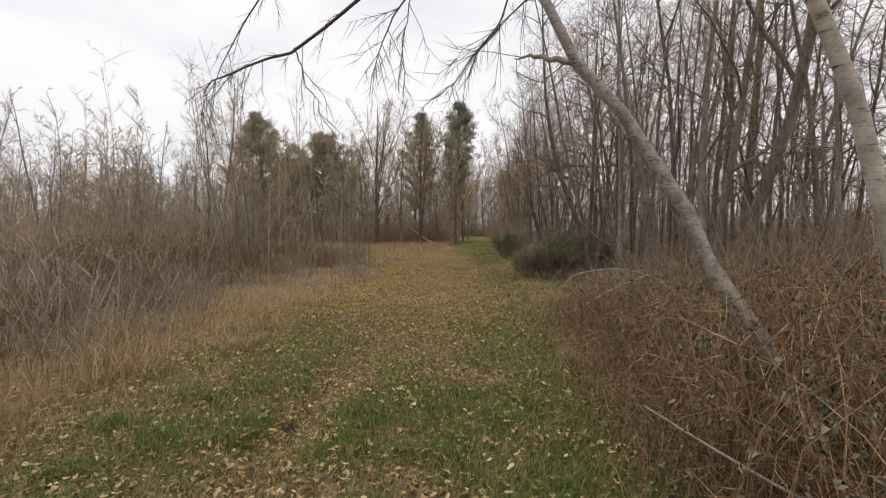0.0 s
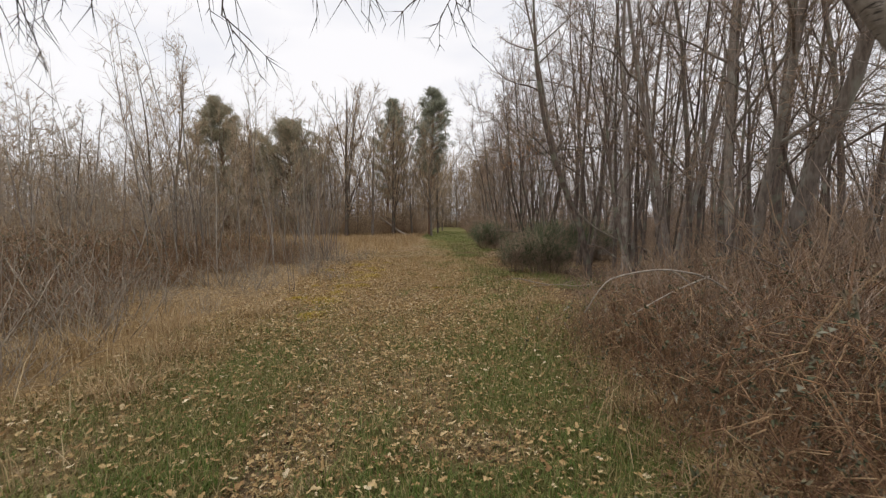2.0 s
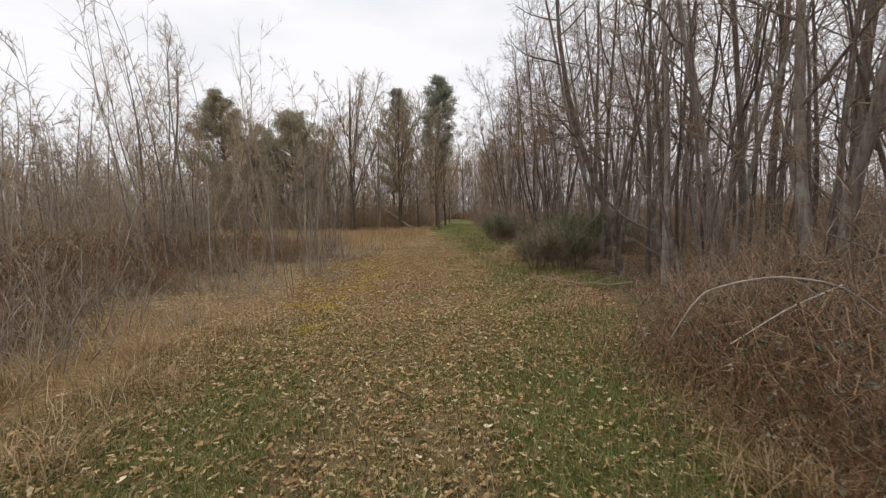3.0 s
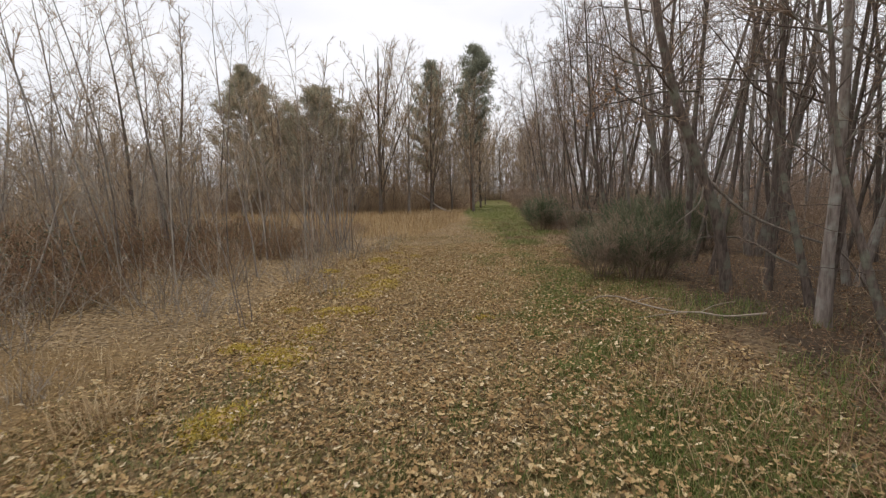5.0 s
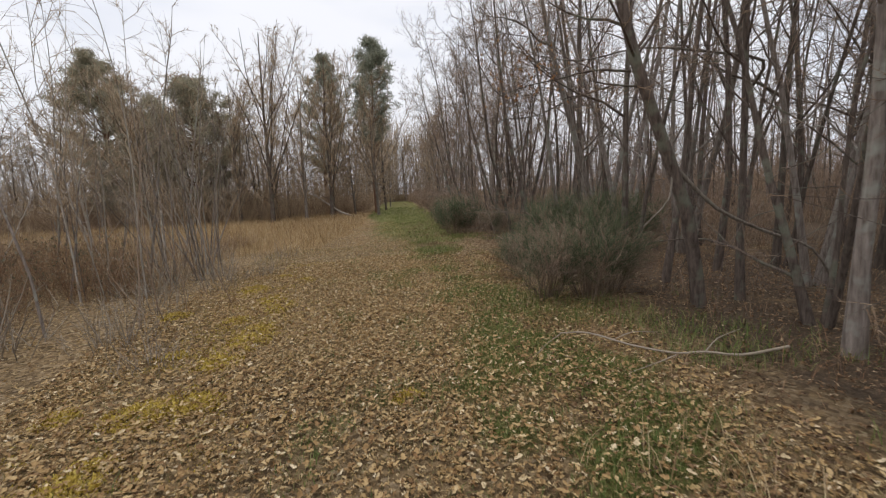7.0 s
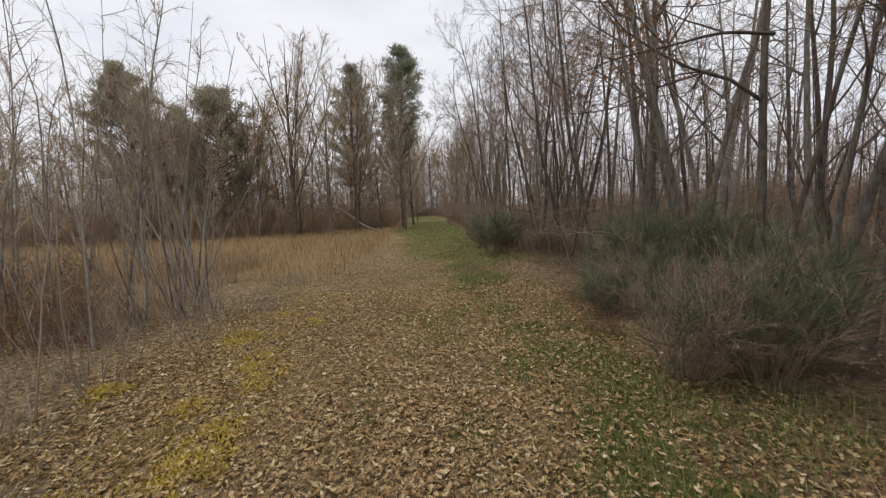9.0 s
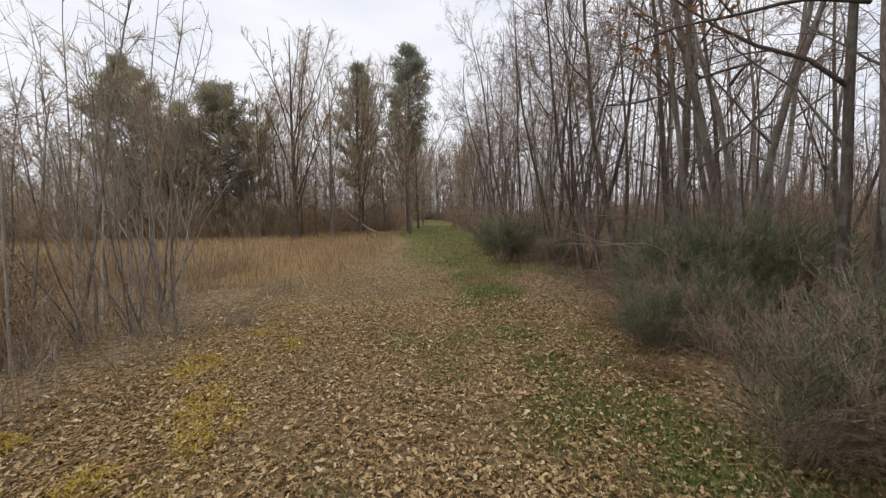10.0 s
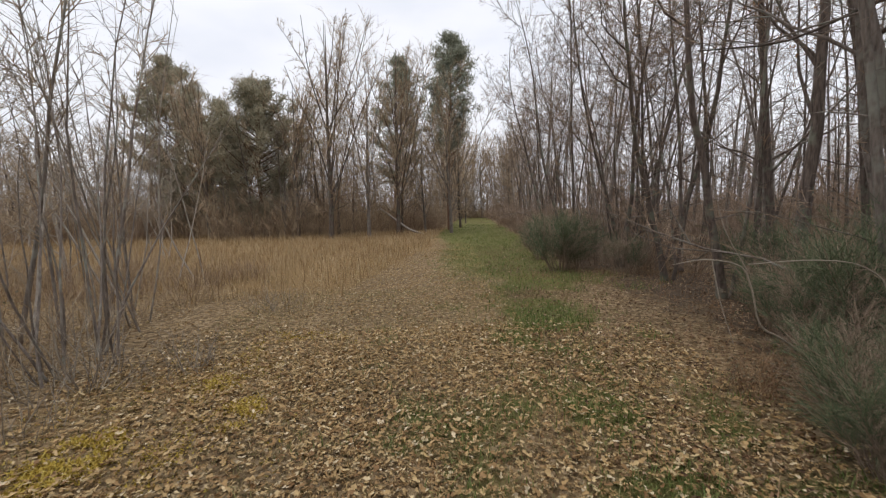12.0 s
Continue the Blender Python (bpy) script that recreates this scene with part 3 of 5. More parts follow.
def blade_mesh(name, rng, x, y, z, tall, width, material, bend=0.5):
    """Grass blades, one at each point, each a narrow strip that bows over."""
    n = len(x)
    yaw = rng.uniform(0, 2 * np.pi, n)
    tall = tall * rng.uniform(0.45, 1.3, n)
    b = bend * rng.uniform(0.1, 1.5, n) * tall
    lx, ly = np.cos(yaw), np.sin(yaw)
    rows = []
    for f, w in ((0.0, 1.0), (0.6, 0.75), (1.0, 0.08)):
        cx, cy = x + lx * b * f * f, y + ly * b * f * f
        cz = z + tall * (f - 0.28 * np.minimum(b / tall, 1.2) * f * f)
        hx, hy = -ly * width * w * 0.5, lx * width * w * 0.5
        rows.append(np.stack([np.stack([cx - hx, cy - hy, cz], -1), np.stack([cx + hx, cy + hy, cz], -1)], 1))
    v = np.concatenate(rows, 1)
    q = np.array([[0, 1, 3, 2], [2, 3, 5, 4]])
    return mesh_of(name, v, (q[None] + (np.arange(n) * 6)[:, None, None]).reshape(-1, 4), material)


def sapling(name, seed, stems, tall, r, bark, twig_mat, label, spread=0.35, subs=7, fine=2, twig_r=0.006, lean=0.16):
    """Several thin whippy stems from one stool."""
    rng = np.random.default_rng(seed)
    root = empty(name, label, "sapling", "young growth beside the track")
    for _ in range(stems):
        wood, twigs = Tubes(), Tubes()
        h = tall * rng.uniform(0.55, 1.1)
        st = grow(rng, (rng.normal(0, spread), rng.normal(0, spread), -0.08), (rng.normal(0, lean), rng.normal(0, lean), 1), h, 9, 0.06, 0.03)
        wood.add(st, 0.8 * r * rng.uniform(0.6, 1.2) * np.linspace(1, 0.18, 9), 5)
        dress(rng, twigs, st[2:], h * 0.17, subs, fine, twig_r, 42, 0.05)
        stem = part("stem", wood.mesh("stem", bark), root)
        part("spray", twigs.mesh("spray", twig_mat), stem, kind="stuff")
    return root


def thicket(name, seed, tall, wide, shoots, twig_mat, label, category="shrub", group="thicket", r=0.005, lean=0.5, subs=5):
    """A shrub of many fine branching shoots."""
    rng = np.random.default_rng(seed)
    root = empty(name, label, category, group)
    tw = Tubes()
    for _ in range(shoots):
        a, q = rng.uniform(0, 2 * np.pi), math.sqrt(rng.uniform(0, 1))
        p = (0.5 * wide * q * math.cos(a), 0.5 * wide * q * math.sin(a), -0.05)
        h = tall * rng.uniform(0.45, 1.1) * (1 - 0.35 * q)
        st = grow(rng, p, (0.5 * lean * q * math.cos(a) + rng.normal(0, lean * 0.4), 0.5 * lean * q * math.sin(a) + rng.normal(0, lean * 0.4), 1), h, 4, 0.14, 0.02)
        tw.add(st, r * np.array([1.3, 1.1, 0.8, 0.3]), 3)
        for _ in range(subs):
            p2, d2 = along(st, rng.uniform(0.15, 0.95))
            tw.tip(p2, aside(rng, d2, rng.uniform(25, 60)), h * rng.uniform(0.15, 0.4), r * 0.8)
    for _ in range(4):
        a = rng.uniform(0, 2 * np.pi)
        st = grow(rng, (0.12 * wide * math.cos(a), 0.12 * wide * math.sin(a), -0.08), (lean * 0.5 * math.cos(a), lean * 0.5 * math.sin(a), 1), tall * rng.uniform(0.7, 1.0), 6, 0.12, 0.03)
        t = Tubes()
        t.add(st, r * np.linspace(2.6, 0.5, 6), 5)
        part("stem", t.mesh("stem", twig_mat), root)
    part("brushwood", tw.mesh("brushwood", twig_mat), root, kind="stuff")
    return root


def bramble(name, seed, tall, wide, canes, leaves, label):
    """Arching canes tangled into a mound, with dull leaves left on them."""
    rng = np.random.default_rng(seed)
    root = empty(name, label, "bramble", "brambles beside the track")
    tw, spots = Tubes(), []
    for _ in range(canes):
        a, q = rng.uniform(0, 2 * np.pi), math.sqrt(rng.uniform(0, 1))
        p = np.array([0.45 * wide * q * math.cos(a), 0.45 * wide * q * math.sin(a), -0.05])
        b, reach, top = rng.uniform(0, 2 * np.pi), wide * rng.uniform(0.2, 0.6), tall * rng.uniform(0.3, 1.15)
        f = np.linspace(0, 1, 6)
        arc = p + np.stack([reach * f * math.cos(b), reach * f * math.sin(b), top * 4 * f * (1 - f) ** 0.8 * 0.75 + 0.05], -1) + rng.normal(0, 0.03, (6, 3))
        arc[:, 2] = np.maximum(arc[:, 2], -0.05)
        r = rng.uniform(0.0025, 0.005)
        tw.add(arc, r * np.linspace(1, 0.4, 6), 3)
        for _ in range(6):
            p2, d2 = along(arc, rng.uniform(0.1, 1))
            tw.tip(p2, aside(rng, d2, 60), rng.uniform(0.1, 0.4), 0.0035)
        spots += [along(arc, rng.uniform(0.25, 1))[0] + rng.normal(0, 0.03, 3) for _ in range(leaves)]
    part("cane_tangle", tw.mesh("cane_tangle", M_CANE), root, kind="stuff")
    part("foliage", leaf_mesh("foliage", rng, np.array(spots), 0.055, M_CANE_LEAF, flat=False), root, "dull green and brown bramble leaves", "stuff")
    return root


def pine(name, seed, tall, crown_low, wide, needle_mat, label, clumps=420):
    rng = np.random.default_rng(seed)
    root = empty(name, label, "pine tree", "pines at the far end")
    wood = Tubes()
    trunk = grow(rng, (0, 0, -0.2), (0.01, 0.0, 1), tall, 10, 0.015, 0.02)
    wood.add(trunk, 0.2 * np.linspace(1, 0.12, 10), 8)
    centres = []
    for k in range(96):
        f = crown_low / tall * 0.7 + (0.99 - crown_low / tall * 0.7) * (k + rng.uniform(0, 1)) / 96
        p, d = along(trunk, f)
        g = (f * tall - crown_low) / (tall - crown_low)
        bulge = 0.5 * wide * (0.4 if g < 0 else min(1.0, 0.5 + 1.6 * g, 0.12 + 1.5 * (1 - g))) * rng.uniform(0.6, 1.1)
        lp = grow(rng, p, aside(rng, d, 68), bulge, 5, 0.1, 0.12)
        wood.add(lp, np.linspace(0.05, 0.015, 5), 4)
        if g > -0.05:
            centres += [along(lp, u)[0] + rng.normal(0, 0.12, 3) for u in rng.uniform(0.35, 1.05, clumps // 60)]
    centres.append(trunk[-1])
    c = np.array(centres)
    per = 30
    base = np.repeat(c, per, 0) + rng.normal(0, 0.2, (len(c) * per, 3)) * np.array([1, 1, 0.6])
    way = rng.normal(0, 1, base.shape) + np.array([0, 0, 0.6])
    way /= np.linalg.norm(way, axis=1, keepdims=True)
    side = np.cross(way, rng.normal(0, 1, base.shape))
    side *= 0.028 / (np.linalg.norm(side, axis=1, keepdims=True) + 1e-9)
    v = np.stack([base - side, base + side, base + way * rng.uniform(0.22, 0.5, (len(base), 1))], 1)
    part("trunk", wood.mesh("trunk", M_BARK_PINE), root)
    part("crown", mesh_of("crown", v, np.arange(len(base) * 3).reshape(-1, 3), needle_mat), root)
    return root


def stand(ob, x, y, turn=0.0, size=1.0, tall=None):
    """Sets a thing on the ground."""
    ob.matrix_basis = Matrix.LocRotScale((x, y, float(height(x, y))), Euler((0, 0, turn)), (size, size, tall or size))
    return ob


def again(ob, x, y, turn, size=1.0, tall=None):
    c = copy_thing(ob, pose(0, 0, 0))
    return stand(c, x, y, turn, size, tall)


class Kinds:
    """A few grown plants of one kind, set out in turn: the first of each, then copies."""

    def __init__(self, makers):
        self.makers, self.made, self.i = makers, {}, 0

    def put(self, x, y, turn, size=1.0, tall=None):
        k = self.i % len(self.makers)
        self.i += 1
        if k not in self.made:
            self.made[k] = stand(self.makers[k](), x, y, turn, size, tall)
            return self.made[k]
        return again(self.made[k], x, y, turn, size, tall)


def scatter(rng, n, x0, x1, y0, y1, keep, apart=0.0):
    out, tries = [], 0
    while len(out) < n and tries < n * 40:
        tries += 1
        x, y = rng.uniform(x0, x1), rng.uniform(y0, y1)
        if keep(x, y) and all((x - a) ** 2 + (y - b) ** 2 > apart * apart for a, b in out):
            out.append((x, y))
    return out


def branch_thing(name, lines, bark, label, category="branch"):
    """A bough laid out by its bends: lines of (points, thick end, thin end)."""
    root = empty(name, label, category)
    for i, (pts, r0, r1) in enumerate(lines):
        p = np.array(pts, float)
        fine = np.linspace(0, 1, 3 * len(p) - 2) * (len(p) - 1)
        q = np.stack([np.interp(fine, np.arange(len(p)), p[:, k]) for k in range(3)], -1)
        q[1:-1] = 0.25 * q[:-2] + 0.5 * q[1:-1] + 0.25 * q[2:]
        t = Tubes()
        t.add(q, np.linspace(r0, r1, len(q)), 7)
        part("bough" if i == 0 else "side_branch", t.mesh("bough", bark), root)
    return root


# ---------------------------------------------------------------- the leaning birch and the white birch
def leaning_birch():
    rng = np.random.default_rng(41)
    root = empty("leaning_birch_tree", "grey birch leaning over the track from the brambles", "tree")
    wood = Tubes()
    line = np.array([(2.35, 2.7, -0.15), (2.05, 2.8, 0.55), (1.62, 2.98, 1.28), (1.51, 3.06, 1.63), (1.34, 3.12, 1.92), (1.15, 3.2, 2.27), (0.86, 3.28, 2.63), (0.68, 3.45, 3.13), (0.5, 3.6, 3.8), (0.3, 3.75, 4.7), (0.2, 3.9, 5.8), (0.15, 4.0, 7.0)])
    wood.add(line, 0.54 * np.array([0.13, 0.105, 0.09, 0.085, 0.08, 0.075, 0.068, 0.06, 0.05, 0.04, 0.028, 0.012]), 12)
    part("trunk", wood.mesh("trunk", M_LEAN), root)
    boughs = [
        [(0.45, 3.65, 4.0), (-0.1, 4.1, 3.95), (-0.82, 4.35, 3.61), (-1.46, 4.35, 3.16), (-1.75, 4.36, 3.06), (-2.09, 4.35, 2.94), (-2.31, 4.35, 2.86), (-2.33, 4.35, 2.63)],
        [(-1.46, 4.35, 3.16), (-1.33, 4.34, 2.84), (-1.17, 4.33, 2.47)],
        [(-0.1, 4.1, 3.95), (-0.45, 4.3, 3.55), (-0.65, 4.35, 3.2), (-0.74, 4.35, 2.8)],
        [(0.5, 3.6, 3.8), (0.55, 4.2, 3.6), (0.35, 4.35, 3.25), (0.1, 4.36, 2.95), (-0.09, 4.36, 2.72)],
        [(0.86, 3.28, 2.63), (0.6, 3.5, 2.75), (0.5, 3.7, 2.8)],
        [(0.4, 3.7, 4.3), (-0.8, 4.2, 4.3), (-1.8, 4.6, 3.9), (-2.4, 4.9, 3.3), (-2.6, 5.0, 3.0)],
        [(0.5, 3.6, 3.9), (0.0, 4.2, 4.0), (-0.4, 4.6, 3.8), (-0.5, 4.8, 3.4), (-0.48, 4.85, 3.0)],
        [(0.68, 3.45, 3.13), (0.75, 4.0, 3.5), (0.6, 4.6, 3.6), (0.3, 5.0, 3.4), (0.0, 5.2, 3.0)],
    ]
    for k, b in enumerate(boughs):
        b = np.array(b)
        u = np.linspace(0, len(b) - 1, 12)
        q = np.stack([np.interp(u, np.arange(len(b)), b[:, j]) for j in range(3)], -1) + rng.normal(0, 0.012, (12, 3))
        t = Tubes()
        r0 = (0.022, 0.008, 0.012, 0.012, 0.025, 0.016, 0.01, 0.012, 0.009)[k]
        t.add(q, np.linspace(r0, 0.003, 12), 6)
        limb = part("limb", t.mesh("limb", M_LEAN if k == 4 else M_TWIG_DARK), root)
        tw = Tubes()
        dress(rng, tw, q[2:], 0.6, (18, 5, 12, 16, 2, 9, 10, 12, 6)[k], 4, 0.0042, 45, -0.02, 0.3)
        part("spray", tw.mesh("spray", M_TWIG_DARK), limb, kind="stuff")
    return root


leaning_birch()


def white_birch():
    rng = np.random.default_rng(43)
    root = empty("white_birch_tree", "white-barked birch with dark bands behind the brambles", "tree")
    wood = Tubes()
    line = np.array([(3.2, 3.1, -0.15), (2.98, 3.1, 0.8), (2.79, 3.1, 1.6), (2.69, 3.1, 1.89), (2.59, 3.1, 2.24), (2.43, 3.1, 2.62), (2.28, 3.1, 2.94), (2.05, 3.15, 3.7), (1.9, 3.2, 4.8), (1.85, 3.2, 6.2), (1.8, 3.3, 8.5)])
    wood.add(line, 0.5 * np.array([0.14, 0.115, 0.11, 0.105, 0.1, 0.095, 0.09, 0.08, 0.065, 0.045, 0.015]), 12)
    part("trunk", wood.mesh("trunk", M_BIRCH), root)
    tw = Tubes()
    for _ in range(12):
        p, d = along(line, rng.uniform(0.7, 0.97))
        lp = grow(rng, p, aside(rng, d, 55), rng.uniform(0.6, 1.3), 6, 0.14, 0.04)
        tw.add(lp, np.linspace(0.012, 0.004, 6), 4)
        dress(rng, tw, lp, 0.4, 6, 2, 0.003, 45, 0.0, 0.05)
    part("crown", tw.mesh("crown", M_TWIG), root)
    return root


white_birch()

# ---------------------------------------------------------------- pines at the far end and in the left wood
stand(pine("pine_tree", 61, 15.3, 7.0, 6.6, M_NEEDLE, "dull green pine with a narrow ragged crown at the track's end", 420), 0.3, 48.8)
stand(pine("pine_tree", 62, 16.0, 4.5, 7.4, M_NEEDLE, "dull green pine with a tall crown behind bare trees", 420), -4.9, 55.2, 1.0)
stand(pine("pine_tree", 63, 14.0, 1.5, 11.5, M_NEEDLE_DULL, "broad dull green pine among bare birches", 780), -21.0, 48.0, 2.0)
low_pine = stand(pine("pine_tree", 64, 11.0, 1.0, 11.0, M_NEEDLE_DULL, "low broad pine with brownish green needles", 720), -13.4, 44.5, 3.0)

again(low_pine, -17.2, 46.5, 1.1, 0.8)

# ---------------------------------------------------------------- trees of the right wood
tall_trees = Kinds([
    lambda: wood_tree("bare_tree", 1, 13.0, 0.11, 1, M_BARK, M_TWIG, "tall bare broadleaf tree with rough brown bark", 0.06),
    lambda: wood_tree("bare_tree", 2, 12.0, 0.1, 2, M_BARK, M_TWIG_RED, "bare two-stemmed tree with mossy brown bark", 0.09),
    lambda: wood_tree("bare_tree", 3, 14.0, 0.12, 1, M_BARK_GREY, M_TWIG, "tall bare tree with grey lichen-spotted bark", 0.08),
    lambda: wood_tree("bare_tree", 4, 11.0, 0.09, 3, M_BARK, M_TWIG_RED, "bare three-stemmed tree with reddish twigs", 0.12),
])
rng = np.random.default_rng(11)
RIGHT = [(6.0, 9.2, 1.0), (5.3, 10.3, 0.85), (4.9, 8.3, 1.15), (4.5, 13.9, 0.8), (4.75, 12.7, 0.6), (4.9, 15.5, 0.85), (6.1, 18.7, 0.95), (7.9, 21.2, 1.0), (9.4, 28.9, 1.0), (10.3, 27.2, 1.0),
         (11.3, 28.5, 1.0), (8.6, 30.2, 1.0), (6.0, 33.2, 0.85), (5.8, 23.7, 0.7), (7.5, 19.9, 1.0), (10.8, 18.9, 1.1), (8.2, 13.5, 1.0), (10.4, 15.8, 1.0), (5.0, 10.5, 0.7), (5.9, 14.4, 0.95), (7.2, 12.2, 0.9), (8.6, 10.5, 1.0), (6.8, 16.4, 0.8), (8.0, 17.2, 0.9), (9.2, 18.8, 0.9), (7.0, 14.2, 0.75), (9.6, 13.6, 0.9), (11.2, 21.0, 1.0), (12.5, 17.0, 1.0), (8.8, 15.4, 0.75), (6.4, 13.1, 0.6), (10.2, 11.8, 0.9), (11.6, 14.6, 0.9)]
near_trees = Kinds([
    lambda: wood_tree("bare_tree", 15, 13.0, 0.1, 1, M_BARK, M_TWIG, "tall crooked bare tree with brown bark", 0.07, 0.16, 16, 7, 4, 0.26, 0.0042),
    lambda: wood_tree("bare_tree", 16, 12.0, 0.085, 2, M_BARK, M_TWIG_RED, "bare tree with two furrowed brown stems", 0.12, 0.2, 16, 7, 4, 0.28, 0.0042),
    lambda: wood_tree("bare_tree", 17, 12.5, 0.11, 3, M_BARK_GREY, M_TWIG, "bare tree fanning into three grey-brown stems", 0.13, 0.18, 16, 7, 4, 0.26, 0.0042),
    lambda: wood_tree("bare_tree", 18, 11.0, 0.075, 1, M_BARK, M_TWIG_RED, "slim bare tree with a leaning brown stem", 0.16, 0.14, 16, 7, 4, 0.28, 0.0042),
])
for x, y, s in RIGHT:
    near_trees.put(x, y, rng.uniform(0, 6.28), s * rng.uniform(0.9, 1.0), rng.uniform(0.95, 1.1) * (0.6 + 0.4 * s))


def right_wood(x, y):
    return x > 5.0 + 0.075 * max(y - 15, 0) and all((x - a) ** 2 + (y - b) ** 2 > 1.6 for a, b, _ in RIGHT)


for x, y in scatter(rng, 46, 5.3, 30, 8, 60, right_wood, 1.9):
    tall_trees.put(x, y, rng.uniform(0, 6.28), rng.uniform(0.7, 1.1), rng.uniform(0.85, 1.1))

pole_trees = Kinds([
    lambda: bare_tree("slender_tree", 5, 11.0, 0.06, 0.15, 12, 4, 6, M_BARK, M_TWIG, "slender bare tree with brown bark", 0.18, 52, twig_r=0.01),
    lambda: bare_tree("slender_tree", 6, 12.0, 0.07, 0.2, 11, 4, 6, M_BARK_GREY, M_TWIG_RED, "slender bare tree with grey bark", 0.18, 50, twig_r=0.01),
    lambda: bare_tree("slender_tree", 7, 9.0, 0.05, 0.1, 12, 4, 6, M_BARK, M_TWIG_RED, "slender leaning bare tree with reddish twigs", 0.2, 52, lean=0.12, twig_r=0.01),
])
for x, y in scatter(rng, 165, 4.5, 38, 2, 85, right_wood, 0.9):
    pole_trees.put(x, y, rng.uniform(0, 6.28), rng.uniform(0.75, 1.15), rng.uniform(0.8, 1.1))

def slanting_tree():
    rng = np.random.default_rng(47)
    root = empty("slanting_tree", "dark bare tree slanting out towards the track", "tree")
    line = np.array([(4.06, 12.6, -0.15), (3.98, 12.58, 0.4), (3.78, 12.52, 1.2), (3.45, 12.5, 2.0), (3.05, 12.5, 3.0), (2.8, 12.55, 4.0), (2.62, 12.6, 5.2), (2.55, 12.7, 6.6), (2.5, 12.8, 8.5)])
    wood, tw = Tubes(), Tubes()
    wood.add(line, np.array([0.1, 0.085, 0.078, 0.072, 0.064, 0.055, 0.044, 0.03, 0.01]), 9)
    for _ in range(16):
        p, d = along(line, rng.uniform(0.3, 0.97))
        lp = grow(rng, p, aside(rng, d, 58), rng.uniform(0.7, 1.9), 6, 0.14, 0.04)
        wood.add(lp, np.linspace(0.02, 0.006, 6), 5)
        dress(rng, tw, lp, 0.6, 8, 7, 0.005, 48, 0.02)
    part("trunk", wood.mesh("trunk", M_BARK), root)
    part("crown", tw.mesh("crown", M_TWIG_RED), root)


slanting_tree()

# pale young birch trunk beside the leaf bank, and the tree that kept its leaves
stand(bare_tree("young_birch_tree", 8, 10.0, 0.068, 0.3, 12, 7, 7, M_BARK_GREY, M_TWIG, "young birch with grey bark and dark foot", 0.2, lean=0.0), 4.15, 10.85, 0.4)
stand(wood_tree("oak_tree", 9, 12.0, 0.13, 1, M_BARK, M_TWIG, "bare oak with some orange withered leaves", 0.08, 0.2, 16, 9, 6, 0.32, 0.006, 900), 6.4, 21.0, 0.2)

# twiggy edge trees that lean out over the track
edge_trees = Kinds([
    lambda: wood_tree("edge_tree", 21, 10.0, 0.075, 2, M_BARK, M_TWIG_RED, "bushy bare tree with fine reddish twigs", 0.14, 0.06, 18, 7, 4, 0.34, 0.0055),
    lambda: wood_tree("edge_tree", 22, 9.0, 0.07, 3, M_BARK, M_TWIG, "bushy bare tree with fine brown twigs", 0.16, 0.06, 16, 7, 4, 0.34, 0.0055),
    lambda: wood_tree("edge_tree", 23, 9.5, 0.07, 2, M_BARK_GREY, M_TWIG_RED, "bushy bare grey tree with leaning stems", 0.2, 0.05, 18, 7, 4, 0.34, 0.0055),
])
for x, y, s in [(3.9, 9.6, 0.62), (4.7, 11.6, 0.75), (4.5, 17.2, 0.8), (4.9, 20.5, 0.95), (4.8, 24.8, 1.0), (5.2, 28.0, 1.1), (5.3, 31.5, 1.15), (5.6, 36.0, 1.25), (6.1, 41.0, 1.3), (6.6, 47.0, 1.35), (7.4, 54.0, 1.4), (8.2, 62.0, 1.4), (6.4, 25.8, 1.1), (7.0, 33.0, 1.2), (5.6, 6.6, 0.7), (4.9, 22.4, 0.9), (5.6, 26.6, 1.0), (6.0, 30.0, 1.1), (9.2, 71.0, 1.4), (10.2, 80.0, 1.4), (6.6, 38.5, 1.2), (7.2, 44.0, 1.3), (8.0, 50.0, 1.3), (7.6, 28.5, 1.1), (3.9, 7.6, 0.5), (6.2, 8.2, 0.7)]:
    edge_trees.put(x, y, rng.uniform(0, 6.28), s * rng.uniform(0.93, 1.07))

# ---------------------------------------------------------------- trees and young growth of the left wood
rng = np.random.default_rng(12)
left_trees = Kinds([
    lambda: bare_tree("bare_tree", 31, 12.5, 0.12, 0.08, 22, 8, 9, M_BARK, M_TWIG_ROSE, "upright bare tree with many steep branches", 0.3, 36, 0.06, twig_r=0.014, plain=True),
    lambda: bare_tree("bare_tree", 32, 11.0, 0.1, 0.06, 20, 8, 9, M_BARK_GREY, M_TWIG_PALE, "bare grey-barked tree with fine pale twigs", 0.3, 48, 0.05, fork=True, twig_r=0.014, plain=True),
    lambda: bare_tree("bare_tree", 33, 10.0, 0.09, 0.05, 20, 8, 9, M_BARK_PALE, M_TWIG_ROSE, "pale-stemmed bare birch with brown twigs", 0.3, 50, 0.04, twig_r=0.014, plain=True),
])
uprights = Kinds([
    lambda: upright_tree("upright_tree", 34, 13.6, 0.14, 15, M_BARK, M_TWIG_ROSE, "tall bare tree with steep brush-like branches"),
    lambda: upright_tree("upright_tree", 35, 12.6, 0.12, 14, M_BARK_GREY, M_TWIG_ROSE, "bare tree with a narrow upright crown"),
])
